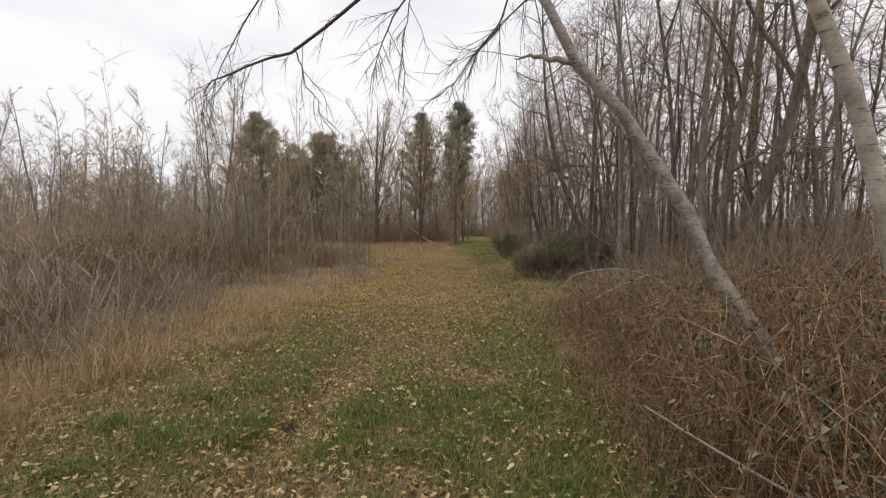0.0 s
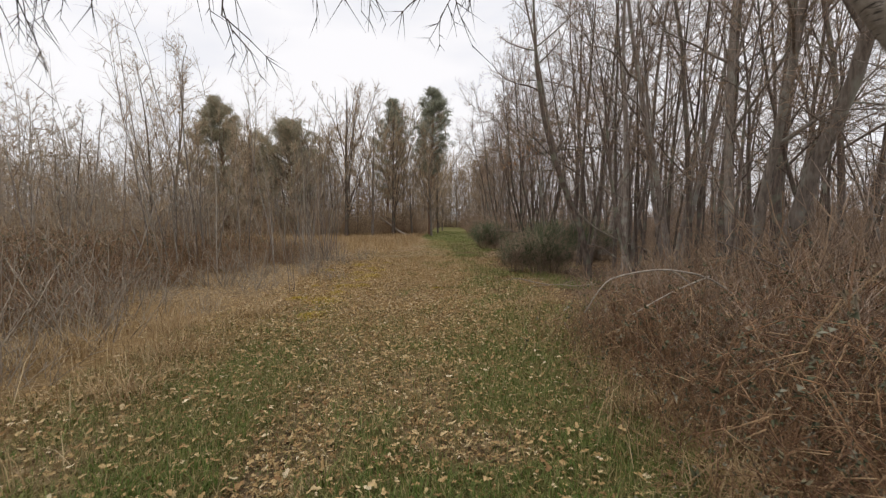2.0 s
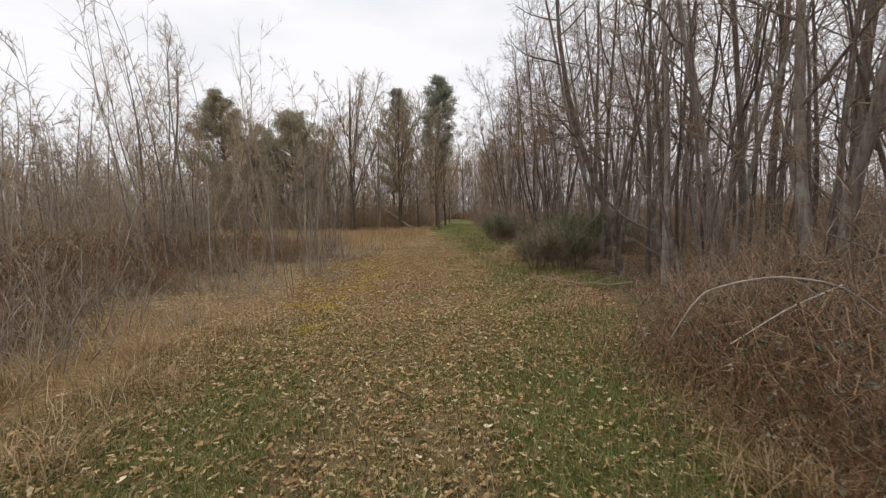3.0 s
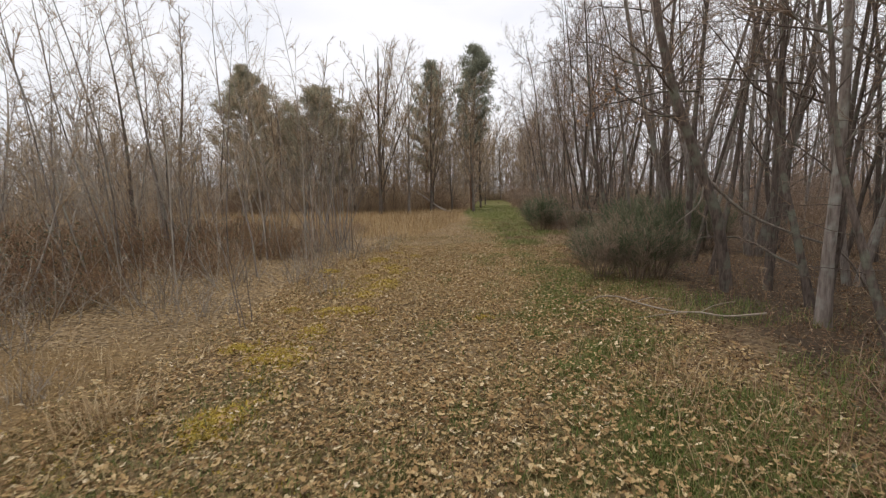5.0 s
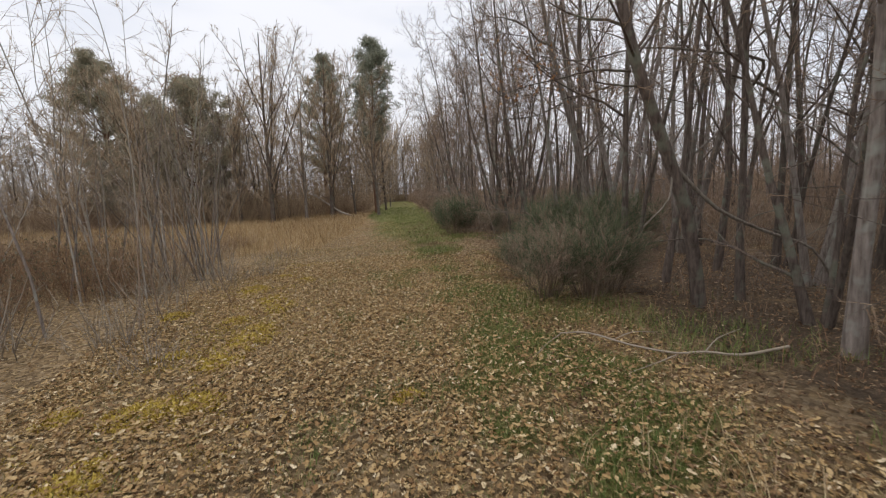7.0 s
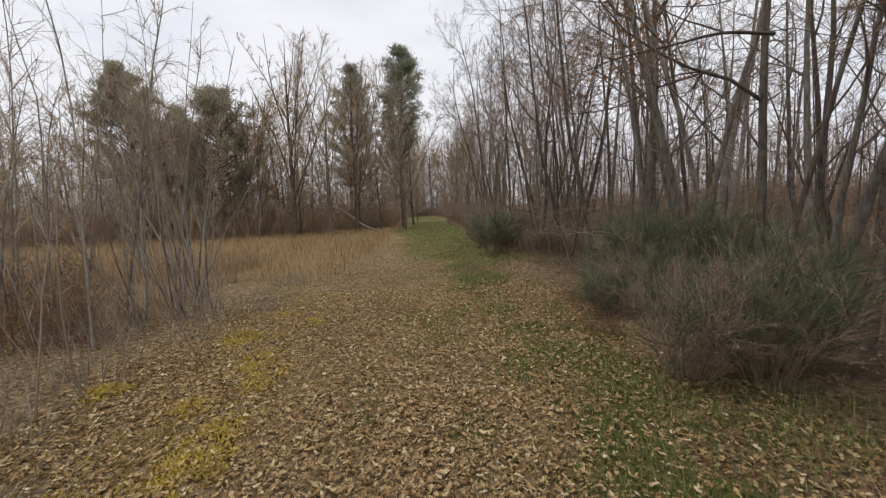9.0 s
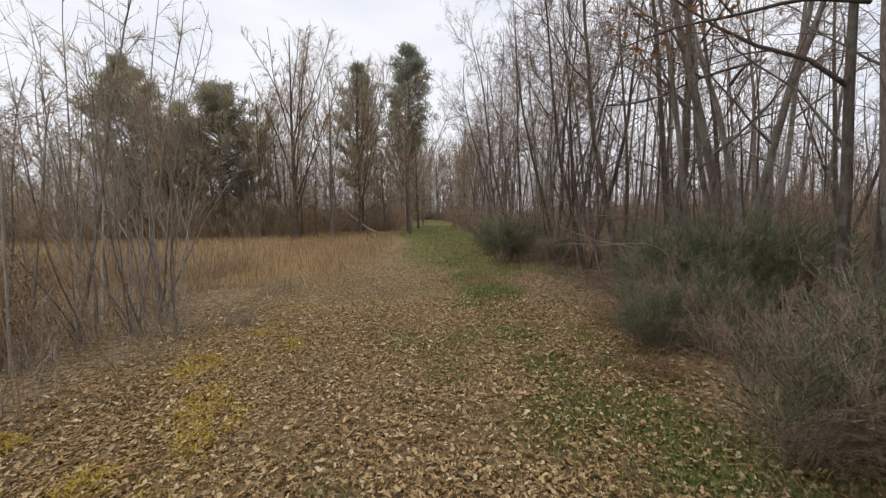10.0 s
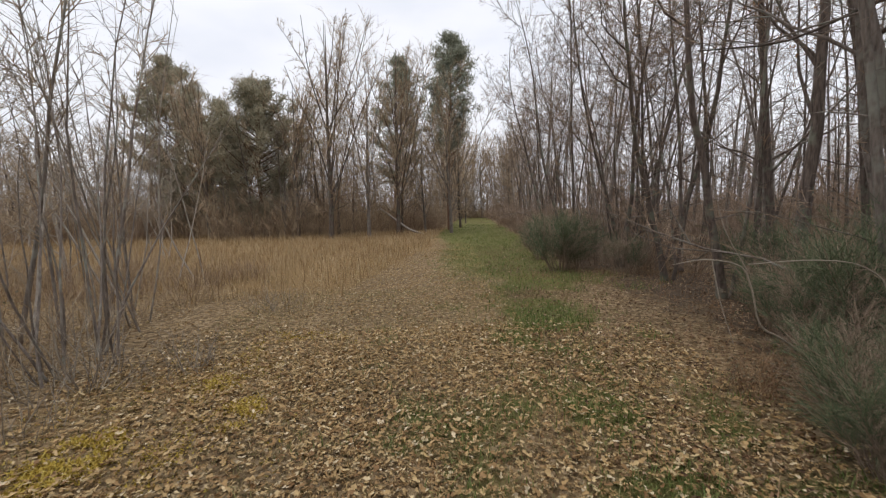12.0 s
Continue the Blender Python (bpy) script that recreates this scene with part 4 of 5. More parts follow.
for x, y, s in [(-7.2, 40.2, 1.08), (-5.0, 41.2, 1.0), (-3.3, 43.0, 1.0), (0.4, 44.0, 1.0), (-9.9, 42.0, 0.85), (-1.6, 46.5, 0.75), (1.3, 53.0, 0.8), (-12.0, 47.0, 1.0), (-16.5, 43.0, 0.9), (2.3, 66.0, 0.75), (-0.5, 80.0, 1.2), (0.8, 91.0, 1.3), (10.5, 90.0, 1.3), (4.5, 102.0, 1.4), (7.2, 104.0, 1.45), (9.8, 101.0, 1.35), (2.2, 101.0, 1.35), (12.0, 97.0, 1.3), (9.6, 80.0, 1.2), (6.0, 108.0, 1.5)]:
    uprights.put(x, y, rng.uniform(0, 6.28), s)
for x, y in scatter(rng, 85, -46, 1.0, 41.5, 60, lambda x, y: x < trail_left(y) - 2.0 and not (x > -6.5 and y < 45.5), 1.6):
    left_trees.put(x, y, rng.uniform(0, 6.28), rng.uniform(0.65, 1.0))
for x, y in scatter(rng, 26, -42, -9, 18, 41, lambda x, y: x < -11 - 0.3 * (y - 18) or y < 24, 1.8):
    left_trees.put(x, y, rng.uniform(0, 6.28), rng.uniform(0.55, 0.8))

birch_saplings = Kinds([
    lambda: sapling("birch_sapling", 51, 3, 6.5, 0.03, M_BARK_PALE, M_TWIG_ROSE, "clump of thin pale birch saplings", 0.3, 14, 7, 0.008, lean=0.17),
    lambda: sapling("birch_sapling", 52, 4, 5.5, 0.026, M_BARK_PALE, M_TWIG_PALE, "clump of thin pale leaning birch saplings", 0.4, 14, 7, 0.008, lean=0.25),
    lambda: sapling("birch_sapling", 53, 2, 7.5, 0.035, M_BARK_GREY, M_TWIG_ROSE, "two tall thin grey saplings", 0.3, 18, 7, 0.008, lean=0.12),
])


tall_saplings = Kinds([
    lambda: sapling("tall_sapling", 55, 2, 9.5, 0.032, M_BARK_GREY, M_TWIG_ROSE, "two tall whippy bare saplings", 0.35, 12, 5, 0.007, 0.05),
    lambda: sapling("tall_sapling", 56, 3, 8.5, 0.028, M_BARK_PALE, M_TWIG_ROSE, "three tall thin bare saplings", 0.45, 12, 5, 0.007, 0.08),
])


def left_growth(x, y):
    edge = -3.4 - 1.05 * max(0.0, 17.0 - y) * 0.8
    return x < edge and y > 7.5 and not (y > 24 and x > -7.5)


for x, y in [(-6.45, 12.2), (-9.5, 19.4), (-4.9, 19.5), (-4.9, 17.9), (-9.2, 13.2), (-5.3, 18.6), (-5.9, 23.6), (-10.5, 29.0), (-7.2, 15.5)]:
    birch_saplings.put(x, y, rng.uniform(0, 6.28), rng.uniform(0.9, 1.1))
for x, y in [(-6.6, 12.5), (-5.8, 13.0), (-4.9, 14.3), (-4.3, 15.6), (-7.6, 13.4), (-5.2, 16.4), (-8.2, 16.2), (-10.0, 14.0)]:
    tall_saplings.put(x, y, rng.uniform(0, 6.28), rng.uniform(0.68, 0.82))
for x, y in scatter(rng, 70, -26, -3.5, 9, 27, lambda x, y: left_growth(x, y) and (y < 15 or x < -6.5), 0.9):
    birch_saplings.put(x, y, rng.uniform(0, 6.28), rng.uniform(0.55, 1.0))

left_thickets = Kinds([
    lambda: thicket("twiggy_shrub", 71, 2.3, 2.2, 110, M_TWIG_ROSE, "bare brown twiggy shrub", r=0.0045, lean=0.95),
    lambda: thicket("twiggy_shrub", 72, 2.0, 2.4, 110, M_TWIG_ROSE, "bare grey-brown twiggy shrub", r=0.0045, lean=0.95),
    lambda: thicket("twiggy_shrub", 73, 1.7, 2.0, 120, M_TWIG_RED, "low dry brown shrub", r=0.0045, lean=0.95),
])
for x, y in scatter(rng, 120, -30, -4.2, 8.5, 24, lambda x, y: left_growth(x + 0.8, y), 1.2):
    left_thickets.put(x, y, rng.uniform(0, 6.28), rng.uniform(0.75, 1.25) * (0.55 if y > 13.5 and x > -9.5 else 1.0))
for x, y in scatter(rng, 110, -44, 1.5, 42, 58, lambda x, y: x < trail_left(y) - 2.4 and not (x > -7 and y < 46.5), 1.2):
    left_thickets.put(x, y, rng.uniform(0, 6.28), rng.uniform(1.6, 2.6))
for x, y in [(trail_left(y) - rng.uniform(1.6, 3.0), y) for y in np.arange(50, 98, 3)]:
    left_thickets.put(x, y, rng.uniform(0, 6.28), rng.uniform(1.4, 2.0))
for x, y in scatter(rng, 14, 0, 14, 98, 106, lambda x, y: True, 1.5):
    left_thickets.put(x, y, rng.uniform(0, 6.28), rng.uniform(2.2, 3.2))

for x, y in [(2.0, 99), (4.5, 100), (7.0, 99), (9.5, 101), (12.0, 100), (5.5, 104), (8.5, 105), (3.0, 105), (-0.5, 62), (0.4, 70), (1.2, 78), (2.0, 86), (2.6, 93), (-1.8, 66), (-1.0, 75), (-0.2, 84), (0.6, 92), (10.5, 93), (9.9, 86), (9.2, 76), (8.4, 66), (7.6, 58), (11.5, 70), (12.5, 80)]:
    left_trees.put(x, y, rng.uniform(0, 6.28), rng.uniform(0.85, 1.15))

for x, y in scatter(rng, 22, -12, -5.0, 11.5, 17, left_growth, 0.6):
    birch_saplings.put(x, y, rng.uniform(0, 6.28), rng.uniform(0.45, 0.8))

stem_fans = Kinds([
    lambda: sapling("birch_sapling", 57, 7, 4.8, 0.019, M_BARK_GREY, M_TWIG_PALE, "fan of thin grey birch stems in leaf litter", 0.22, 9, 4, 0.0045, lean=0.27),
    lambda: sapling("birch_sapling", 58, 5, 5.6, 0.022, M_BARK_PALE, M_TWIG_PALE, "fan of thin pale birch stems beside the clearing", 0.2, 10, 4, 0.0045, lean=0.22),
])
for x, y, s in [(-3.45, 18.0, 1.0), (-4.45, 19.3, 1.1), (-3.9, 17.4, 0.85), (-5.3, 20.2, 1.1), (-4.3, 17.1, 0.8)]:
    stem_fans.put(x, y, rng.uniform(0, 6.28), s)

# small near shrubs and stems on the left verge
verge_shrubs = Kinds([
    lambda: thicket("verge_shrub", 75, 1.3, 1.3, 40, M_TWIG_PALE, "sparse brown bush on the grassy verge", r=0.005, lean=0.8),
    lambda: thicket("verge_shrub", 76, 1.1, 1.2, 40, M_TWIG_PALE, "small dry bush with fine tan twigs", r=0.004, lean=0.8),
])
for x, y, s in [(-4.7, 5.2, 1.2), (-4.9, 6.9, 1.2), (-4.3, 7.1, 0.9), (-4.7, 8.3, 1.1), (-6.2, 6.2, 1.2), (-5.8, 8.2, 1.2), (-6.6, 9.8, 1.3), (-3.6, 8.6, 0.5), (-5.6, 4.2, 1.0), (-4.2, 4.6, 0.9), (-7.6, 7.8, 1.4), (-2.4, 12.4, 0.55), (-3.2, 13.3, 0.7), (-3.0, 16.2, 0.6), (-3.3, 17.2, 0.8), (-2.6, 20.2, 0.6), (-2.5, 17.6, 0.5), (-3.9, 11.2, 0.8), (-4.6, 13.2, 1.0), (-3.9, 5.6, 0.8), (-5.2, 5.9, 1.3), (-6.9, 6.6, 1.5), (-7.6, 9.4, 1.5), (-5.4, 9.6, 1.1), (-8.6, 8.6, 1.6), (-6.0, 11.0, 1.2), (-4.9, 11.8, 1.0), (-7.4, 11.2, 1.4), (-6.4, 4.6, 1.3), (-3.5, 14.9, 0.8), (-4.1, 16.2, 0.9)]:
    verge_shrubs.put(x, y, rng.uniform(0, 6.28), s)
stand(sapling("whip_sapling", 77, 5, 2.4, 0.012, M_TWIG_RED, M_TWIG_RED, "cluster of thin dark stems in leaf litter", 0.28, 3, 1, 0.004), -2.75, 14.75)
stand(sapling("whip_sapling", 78, 3, 3.2, 0.014, M_TWIG, M_TWIG, "thin leaning brown stems in leaf litter", 0.25, 4, 1, 0.004), -3.2, 14.2, 1.2)
stand(sapling("whip_sapling", 79, 3, 2.6, 0.009, M_BARK_GREY, M_TWIG, "thin leaning grey stem beside the moss", 0.25, 4, 1, 0.003), -2.9, 10.8, 2.2)
stand(sapling("whip_sapling", 80, 2, 3.0, 0.018, M_BARK_PALE, M_TWIG_PALE, "thin pale stems in straw on the verge", 0.3, 5, 2, 0.004), -3.9, 3.9, 0.6)

# ---------------------------------------------------------------- right side: brambles, broom and shrubs
rng = np.random.default_rng(13)
brambles = Kinds([
    lambda: bramble("bramble_bush", 81, 1.0, 1.9, 170, 7, "tangled brown bramble bush with few dull leaves"),
    lambda: bramble("bramble_bush", 82, 1.15, 2.1, 170, 8, "arching bramble bush with reddish canes"),
    lambda: bramble("bramble_bush", 83, 0.8, 1.7, 140, 2, "low dry bramble tangle with brown canes"),
])
for x, y, s in [(2.2, 1.2, 1.0), (2.35, 2.2, 1.0), (2.3, 3.4, 1.0), (2.5, 4.6, 0.95), (2.5, 5.8, 0.9), (2.8, 7.0, 0.85), (3.5, 1.8, 1.2), (3.6, 3.2, 1.25), (3.7, 4.6, 1.2), (3.8, 6.0, 1.1), (4.0, 7.3, 1.0), (4.9, 2.4, 1.3), (5.0, 4.0, 1.3), (5.1, 5.8, 1.25), (6.4, 4.8, 1.3), (6.5, 6.8, 1.3), (1.9, 4.4, 0.55), (2.0, 5.4, 0.6), (2.1, 6.6, 0.6), (1.75, 3.2, 0.6), (1.8, 1.9, 0.65), (3.3, 8.3, 0.7), (2.6, 0.2, 1.1), (5.5, 8.6, 0.9), (1.85, 2.35, 0.62), (2.1, 2.75, 0.75), (2.35, 15.0, 0.32), (2.9, 16.6, 0.45)]:
    brambles.put(x, y, rng.uniform(0, 6.28), s, (s * 0.95 if s > 0.76 or y > 3 or y < 2.2 else s * 1.5))
for x, y, s in [(-5.6, 5.4, 0.7), (-6.4, 7.2, 0.9), (-5.4, 8.0, 0.7), (-7.6, 9.0, 1.1), (-6.4, 9.8, 0.9), (-8.8, 10.2, 1.2), (-7.4, 11.4, 1.1), (-6.0, 12.0, 0.8), (-9.8, 12.0, 1.3), (-7.8, 13.2, 1.1), (-5.6, 14.2, 0.8), (-6.8, 15.4, 1.1), (-4.8, 16.2, 0.7), (-8.6, 15.6, 1.2), (-10.8, 14.2, 1.3), (-6.4, 17.6, 1.0)]:
    brambles.put(x, y, rng.uniform(0, 6.28), s)

brooms = Kinds([
    lambda: broom_bush("broom_bush", 91, 1.75, 1.5, 46, "dense dull green broom bush with brown stems", 0.8),
    lambda: broom_bush("broom_bush", 92, 1.6, 1.7, 46, "brown half-dry broom bush with some green", 0.35),
    lambda: broom_bush("broom_bush", 93, 1.7, 1.4, 40, "thin broom bush, green above and brown below", 0.6),
])
for x, y, s in [(3.0, 24.1, 1.02), (2.35, 13.6, 0.8), (2.95, 13.4, 0.95), (3.45, 24.4, 0.9), (3.4, 13.7, 0.8), (3.75, 17.4, 0.8), (4.2, 17.2, 0.98), (4.3, 23.4, 0.75), (4.7, 17.9, 1.0), (5.4, 17.4, 1.1), (4.3, 18.6, 0.75), (3.1, 26.8, 0.9), (4.9, 29.0, 1.0), (5.2, 33.0, 1.1), (4.2, 27.4, 0.9), (3.9, 30.5, 0.9), (6.3, 17.6, 1.0), (5.3, 20.2, 0.95), (2.65, 15.6, 0.5), (2.95, 15.9, 0.66), (3.3, 15.5, 0.7)]:
    brooms.put(x, y, rng.uniform(0, 6.28), s)

right_thickets = Kinds([
    lambda: thicket("woodland_shrub", 95, 2.2, 2.4, 90, M_TWIG_RED, "bare brown understorey shrub", r=0.006),
    lambda: thicket("woodland_shrub", 96, 2.6, 2.2, 90, M_TWIG, "bare grey-brown understorey shrub", r=0.006),
])
for x, y in [(float(trail_right(y)) + 1.6 + rng.uniform(0, 1.6), y) for y in np.arange(24, 98, 1.9)]:
    right_thickets.put(x, y, rng.uniform(0, 6.28), rng.uniform(0.6, 1.0) * (1 + 0.006 * y))
for x, y in scatter(rng, 150, 9, 46, 3, 74, lambda x, y: x > 11 + 0.1 * max(0, y - 14), 1.5):
    right_thickets.put(x, y, rng.uniform(0, 6.28), rng.uniform(0.8, 1.3) * (1.0 + 0.022 * (x - 9)))
for x, y in scatter(rng, 15, 4.2, 10.5, 5.8, 9.6, lambda x, y: True, 1.1):
    right_thickets.put(x, y, rng.uniform(0, 6.28), rng.uniform(0.75, 1.1))
for x, y, s in [(2.4, 7.1, 0.5), (3.0, 7.5, 0.66), (2.7, 6.1, 0.6), (3.5, 6.6, 0.72), (3.3, 5.2, 0.68), (4.2, 5.8, 0.8), (2.5, 5.0, 0.5), (3.7, 7.9, 0.7), (4.4, 4.4, 0.7)]:
    right_thickets.put(x, y, rng.uniform(0, 6.28), s)
for x, y in scatter(rng, 26, 7.5, 16, 15, 42, lambda x, y: x > 8 + 0.08 * (y - 15), 1.5):
    right_thickets.put(x, y, rng.uniform(0, 6.28), rng.uniform(0.5, 0.9))

# ---------------------------------------------------------------- fallen and hanging branches
branch_thing("fallen_branch", [([(1.02, 2.48, 0.6), (1.13, 2.34, 0.55), (1.24, 2.22, 0.5), (1.43, 2.04, 0.42), (1.62, 1.9, 0.36)], 0.005, 0.009)], M_BARK_PALE, "pale barkless stick lying on the brambles")
branch_thing("arching_branch", [([(1.33, 5.70, 0.62), (1.45, 5.70, 0.82), (1.55, 5.70, 0.93), (1.79, 5.70, 0.99), (2.07, 5.70, 1.02), (2.49, 5.70, 0.95), (2.99, 5.75, 0.6)], 0.0050, 0.0099), ([(2.12, 5.70, 1.01), (2.28, 5.65, 0.9), (2.35, 5.63, 0.74)], 0.0068, 0.0037), ([(1.70, 5.65, 0.58), (2.12, 5.70, 0.8), (2.49, 5.70, 0.95)], 0.0037, 0.0062)], M_BARK_PALE, "pale dead branch arching over the brambles")
branch_thing("fallen_branch", [([(1.84, 11.97, 0.06), (2.05, 11.78, 0.12), (2.3, 11.4, 0.08), (2.61, 11.15, 0.05), (2.85, 11.1, 0.07), (3.1, 10.98, 0.04), (3.55, 10.93, 0.1)], 0.0087, 0.0136), ([(1.37, 11.5, 0.03), (1.6, 11.75, 0.05), (1.86, 11.97, 0.06)], 0.0037, 0.0068), ([(2.0, 10.95, 0.03), (2.3, 11.02, 0.05), (2.6, 11.14, 0.05)], 0.0043, 0.0081), ([(2.85, 11.1, 0.06), (3.1, 11.25, 0.12), (3.4, 11.3, 0.16)], 0.007, 0.003), ([(2.2, 11.55, 0.09), (2.45, 11.6, 0.14), (2.7, 11.55, 0.12)], 0.006, 0.003)], M_TWIG_PALE, "forked pale fallen branch in leaf litter")
branch_thing("leaning_log", [([(-4.78, 44.5, 1.95), (-3.6, 43.7, 1.1), (-2.5, 42.9, 0.35), (-1.5, 42.4, 0.05)], 0.06, 0.08)], M_BARK_PALE, "pale fallen trunk leaning at the meadow's edge", "log")
branch_thing("dead_branch", [([(3.45, 12.5, 2.0), (3.56, 12.5, 1.8), (4.15, 12.5, 1.24), (4.88, 12.5, 0.92), (5.64, 12.5, 0.68), (6.2, 12.6, 0.0)], 0.03, 0.014), ([(3.54, 12.5, 1.8), (3.5, 12.45, 1.4), (3.14, 12.45, 1.1)], 0.014, 0.006)], M_BARK_PALE, "pale dead branch hanging down to the ground")
branch_thing("dead_branch", [([(1.78, 16.3, 1.16), (2.0, 16.3, 1.2), (2.27, 16.3, 1.15), (2.34, 16.3, 0.95), (2.39, 16.3, 0.7), (2.55, 16.3, 0.62), (2.79, 16.3, 0.44), (3.05, 16.3, 0.2), (3.3, 16.3, -0.03)], 0.0031, 0.0104), ([(2.3, 16.3, 1.15), (2.7, 16.32, 1.17), (3.04, 16.32, 1.15), (3.25, 16.3, 1.03), (3.32, 16.3, 0.75), (3.5, 16.3, 0.45), (3.75, 16.3, -0.02)], 0.0031, 0.0068), ([(2.05, 16.3, 1.18), (2.08, 16.25, 0.9), (2.15, 16.2, 0.62)], 0.0042, 0.0021), ([(2.3, 16.3, 1.1), (2.15, 16.35, 1.4), (2.1, 16.4, 1.75)], 0.0036, 0.0016), ([(2.9, 16.3, 0.35), (3.15, 16.2, 0.3), (3.35, 16.15, 0.12)], 0.0047, 0.0026)], M_TWIG_PALE, "bent pale dead branch beside the broom")
branch_thing("overhanging_branch", [([(5.95, 13.9, 3.0), (5.86, 13.5, 3.33), (4.84, 13.5, 3.43), (3.79, 13.5, 3.5), (2.9, 13.6, 3.3), (2.0, 13.5, 3.42)], 0.026, 0.005), ([(4.84, 13.5, 3.43), (4.2, 13.3, 3.1), (3.3, 13.2, 3.0)], 0.012, 0.004), ([(3.79, 13.5, 3.5), (3.2, 13.6, 3.75), (2.4, 13.7, 3.8)], 0.01, 0.004), ([(2.9, 13.6, 3.3), (2.4, 13.4, 3.1), (1.9, 13.3, 3.05)], 0.007, 0.003)], M_BARK_GREY, "long bare branch reaching over the track")
branch_thing("overhanging_branch", [([(7.9, 21.2, 4.5), (7.2, 19.9, 4.55), (6.41, 18.5, 4.17), (5.2, 18.5, 3.85), (4.19, 18.5, 3.4), (3.16, 18.5, 3.35)], 0.04, 0.008), ([(5.2, 18.5, 3.85), (4.5, 18.3, 4.1), (3.7, 18.2, 4.0)], 0.014, 0.004), ([(6.41, 18.5, 4.17), (5.8, 18.2, 3.7), (5.0, 18.1, 3.5)], 0.016, 0.004)], M_BARK, "heavy bare bough reaching towards the track")


def leafy_oak_bough():
    """A bough that kept a cluster of withered leaves."""
    rng = np.random.default_rng(49)
    root = branch_thing("oak_bough", [([(4.9, 15.5, 3.7), (4.2, 15.55, 3.75), (3.5, 15.65, 3.6), (2.9, 15.7, 3.5), (2.3, 15.8, 3.3)], 0.026, 0.006), ([(3.5, 15.65, 3.6), (3.0, 15.5, 3.9), (2.6, 15.45, 4.3)], 0.012, 0.004), ([(4.2, 15.55, 3.75), (3.7, 15.9, 4.1), (3.3, 16.1, 4.6)], 0.014, 0.004)], M_BARK, "oak bough with a cluster of orange withered leaves")
    tw = Tubes()
    for k in range(26):
        p = np.array([rng.uniform(2.4, 3.6), 15.7, 3.6]) + rng.normal(0, 0.12, 3)
        tw.tip(p, unit(rng.normal(0, 1, 3) + np.array([-0.6, 0, 0.3])), rng.uniform(0.3, 0.8), 0.004)
    part("spray", tw.mesh("spray", M_TWIG), root, kind="stuff")
    pts = np.array([2.95, 15.7, 3.75]) + rng.normal(0, 1, (150, 3)) * np.array([0.36, 0.3, 0.36])
    part("withered_leaves", leaf_mesh("withered_leaves", rng, pts, 0.09, M_WITHERED, flat=False), root, "orange-brown withered leaves", "stuff")


leafy_oak_bough()

# ---------------------------------------------------------------- far woods all round
rng = np.random.default_rng(14)
far = Tubes()
for _ in range(1500):
    if rng.uniform() < 0.6:
        a, q = rng.uniform(-1.25, 1.25), rng.uniform(72, 130)
    else:
        a, q = rng.uniform(0, 6.28), rng.uniform(45, 100)
    x, y = q * math.sin(a), 10 + q * math.cos(a)
    if abs(x - (trail_left(y) + trail_right(y)) / 2) < 2.6 and 0 < y < 105 or (y < 78 and y > -4 and -42 < x < 42):
        continue
    h = rng.uniform(7, 13)
    st = grow(rng, (x, y, -0.3), (rng.normal(0, 0.05), rng.normal(0, 0.05), 1), h, 5, 0.04)
    far.add(st, rng.uniform(0.06, 0.13) * np.linspace(1, 0.2, 5), 3)
    for _ in range(22):
        p, d = along(st, rng.uniform(0.05, 0.98))
        far.tip(p, unit(aside(rng, d, 48) + np.array([0, 0, 0.1])), rng.uniform(1.0, 2.8), 0.045)
tagged(new("far_woods", far.mesh("far_woods", M_TWIG)), "distant bare brown woodland round the clearing", "woods", kind="stuff")

# ---------------------------------------------------------------- litter, grass, straw and moss
rng = np.random.default_rng(15)


def strewn(n, x0, x1, y0, y1, density):
    x, y = rng.uniform(x0, x1, n), rng.uniform(y0, y1, n)
    k = rng.uniform(0, 1, n) < density(x, y)
    return x[k], y[k]


def litter(name, n, box, size, lobed, label, material):
    x, y = strewn(n, *box, leaf_at)
    z = height(x, y) + rng.uniform(0.008, 0.04, len(x)) + 0.035 * green_at(x, y) * rng.uniform(0, 1, len(x))
    tagged(new(name, leaf_mesh(name, rng, np.stack([x, y, z], -1), size, material, True, lobed)), label, "leaf litter", kind="stuff")


litter("leaf_litter", 62000, (-3.4, 2.8, 0.8, 19), 0.047, True, "dry tan oak leaves strewn over the track", M_LITTER)
litter("leaf_litter", 130000, (-3.3, 2.6, 0.8, 18), 0.034, False, "small crumpled brown leaves on the track", M_LITTER)
litter("leaf_litter", 120000, (-9, 1.2, 0.8, 34), 0.05, False, "tan leaf litter under shrubs and on the verge", M_LITTER)
litter("leaf_litter", 130000, (1.2, 11, 0.8, 32), 0.05, False, "damp brown leaf litter under the trees", M_LITTER_SHADED)


def blades(name, n, box, density, tall, width, material, bend, label, category, tuft=1, spread=0.05):
    x, y = strewn(n, *box, density)
    if tuft > 1:
        x, y = np.repeat(x, tuft), np.repeat(y, tuft)
        x, y = x + rng.normal(0, spread, len(x)), y + rng.normal(0, spread, len(y))
    tagged(new(name, blade_mesh(name, rng, x, y, height(x, y) - 0.01, tall, width, material, bend)), label, category, kind="stuff")


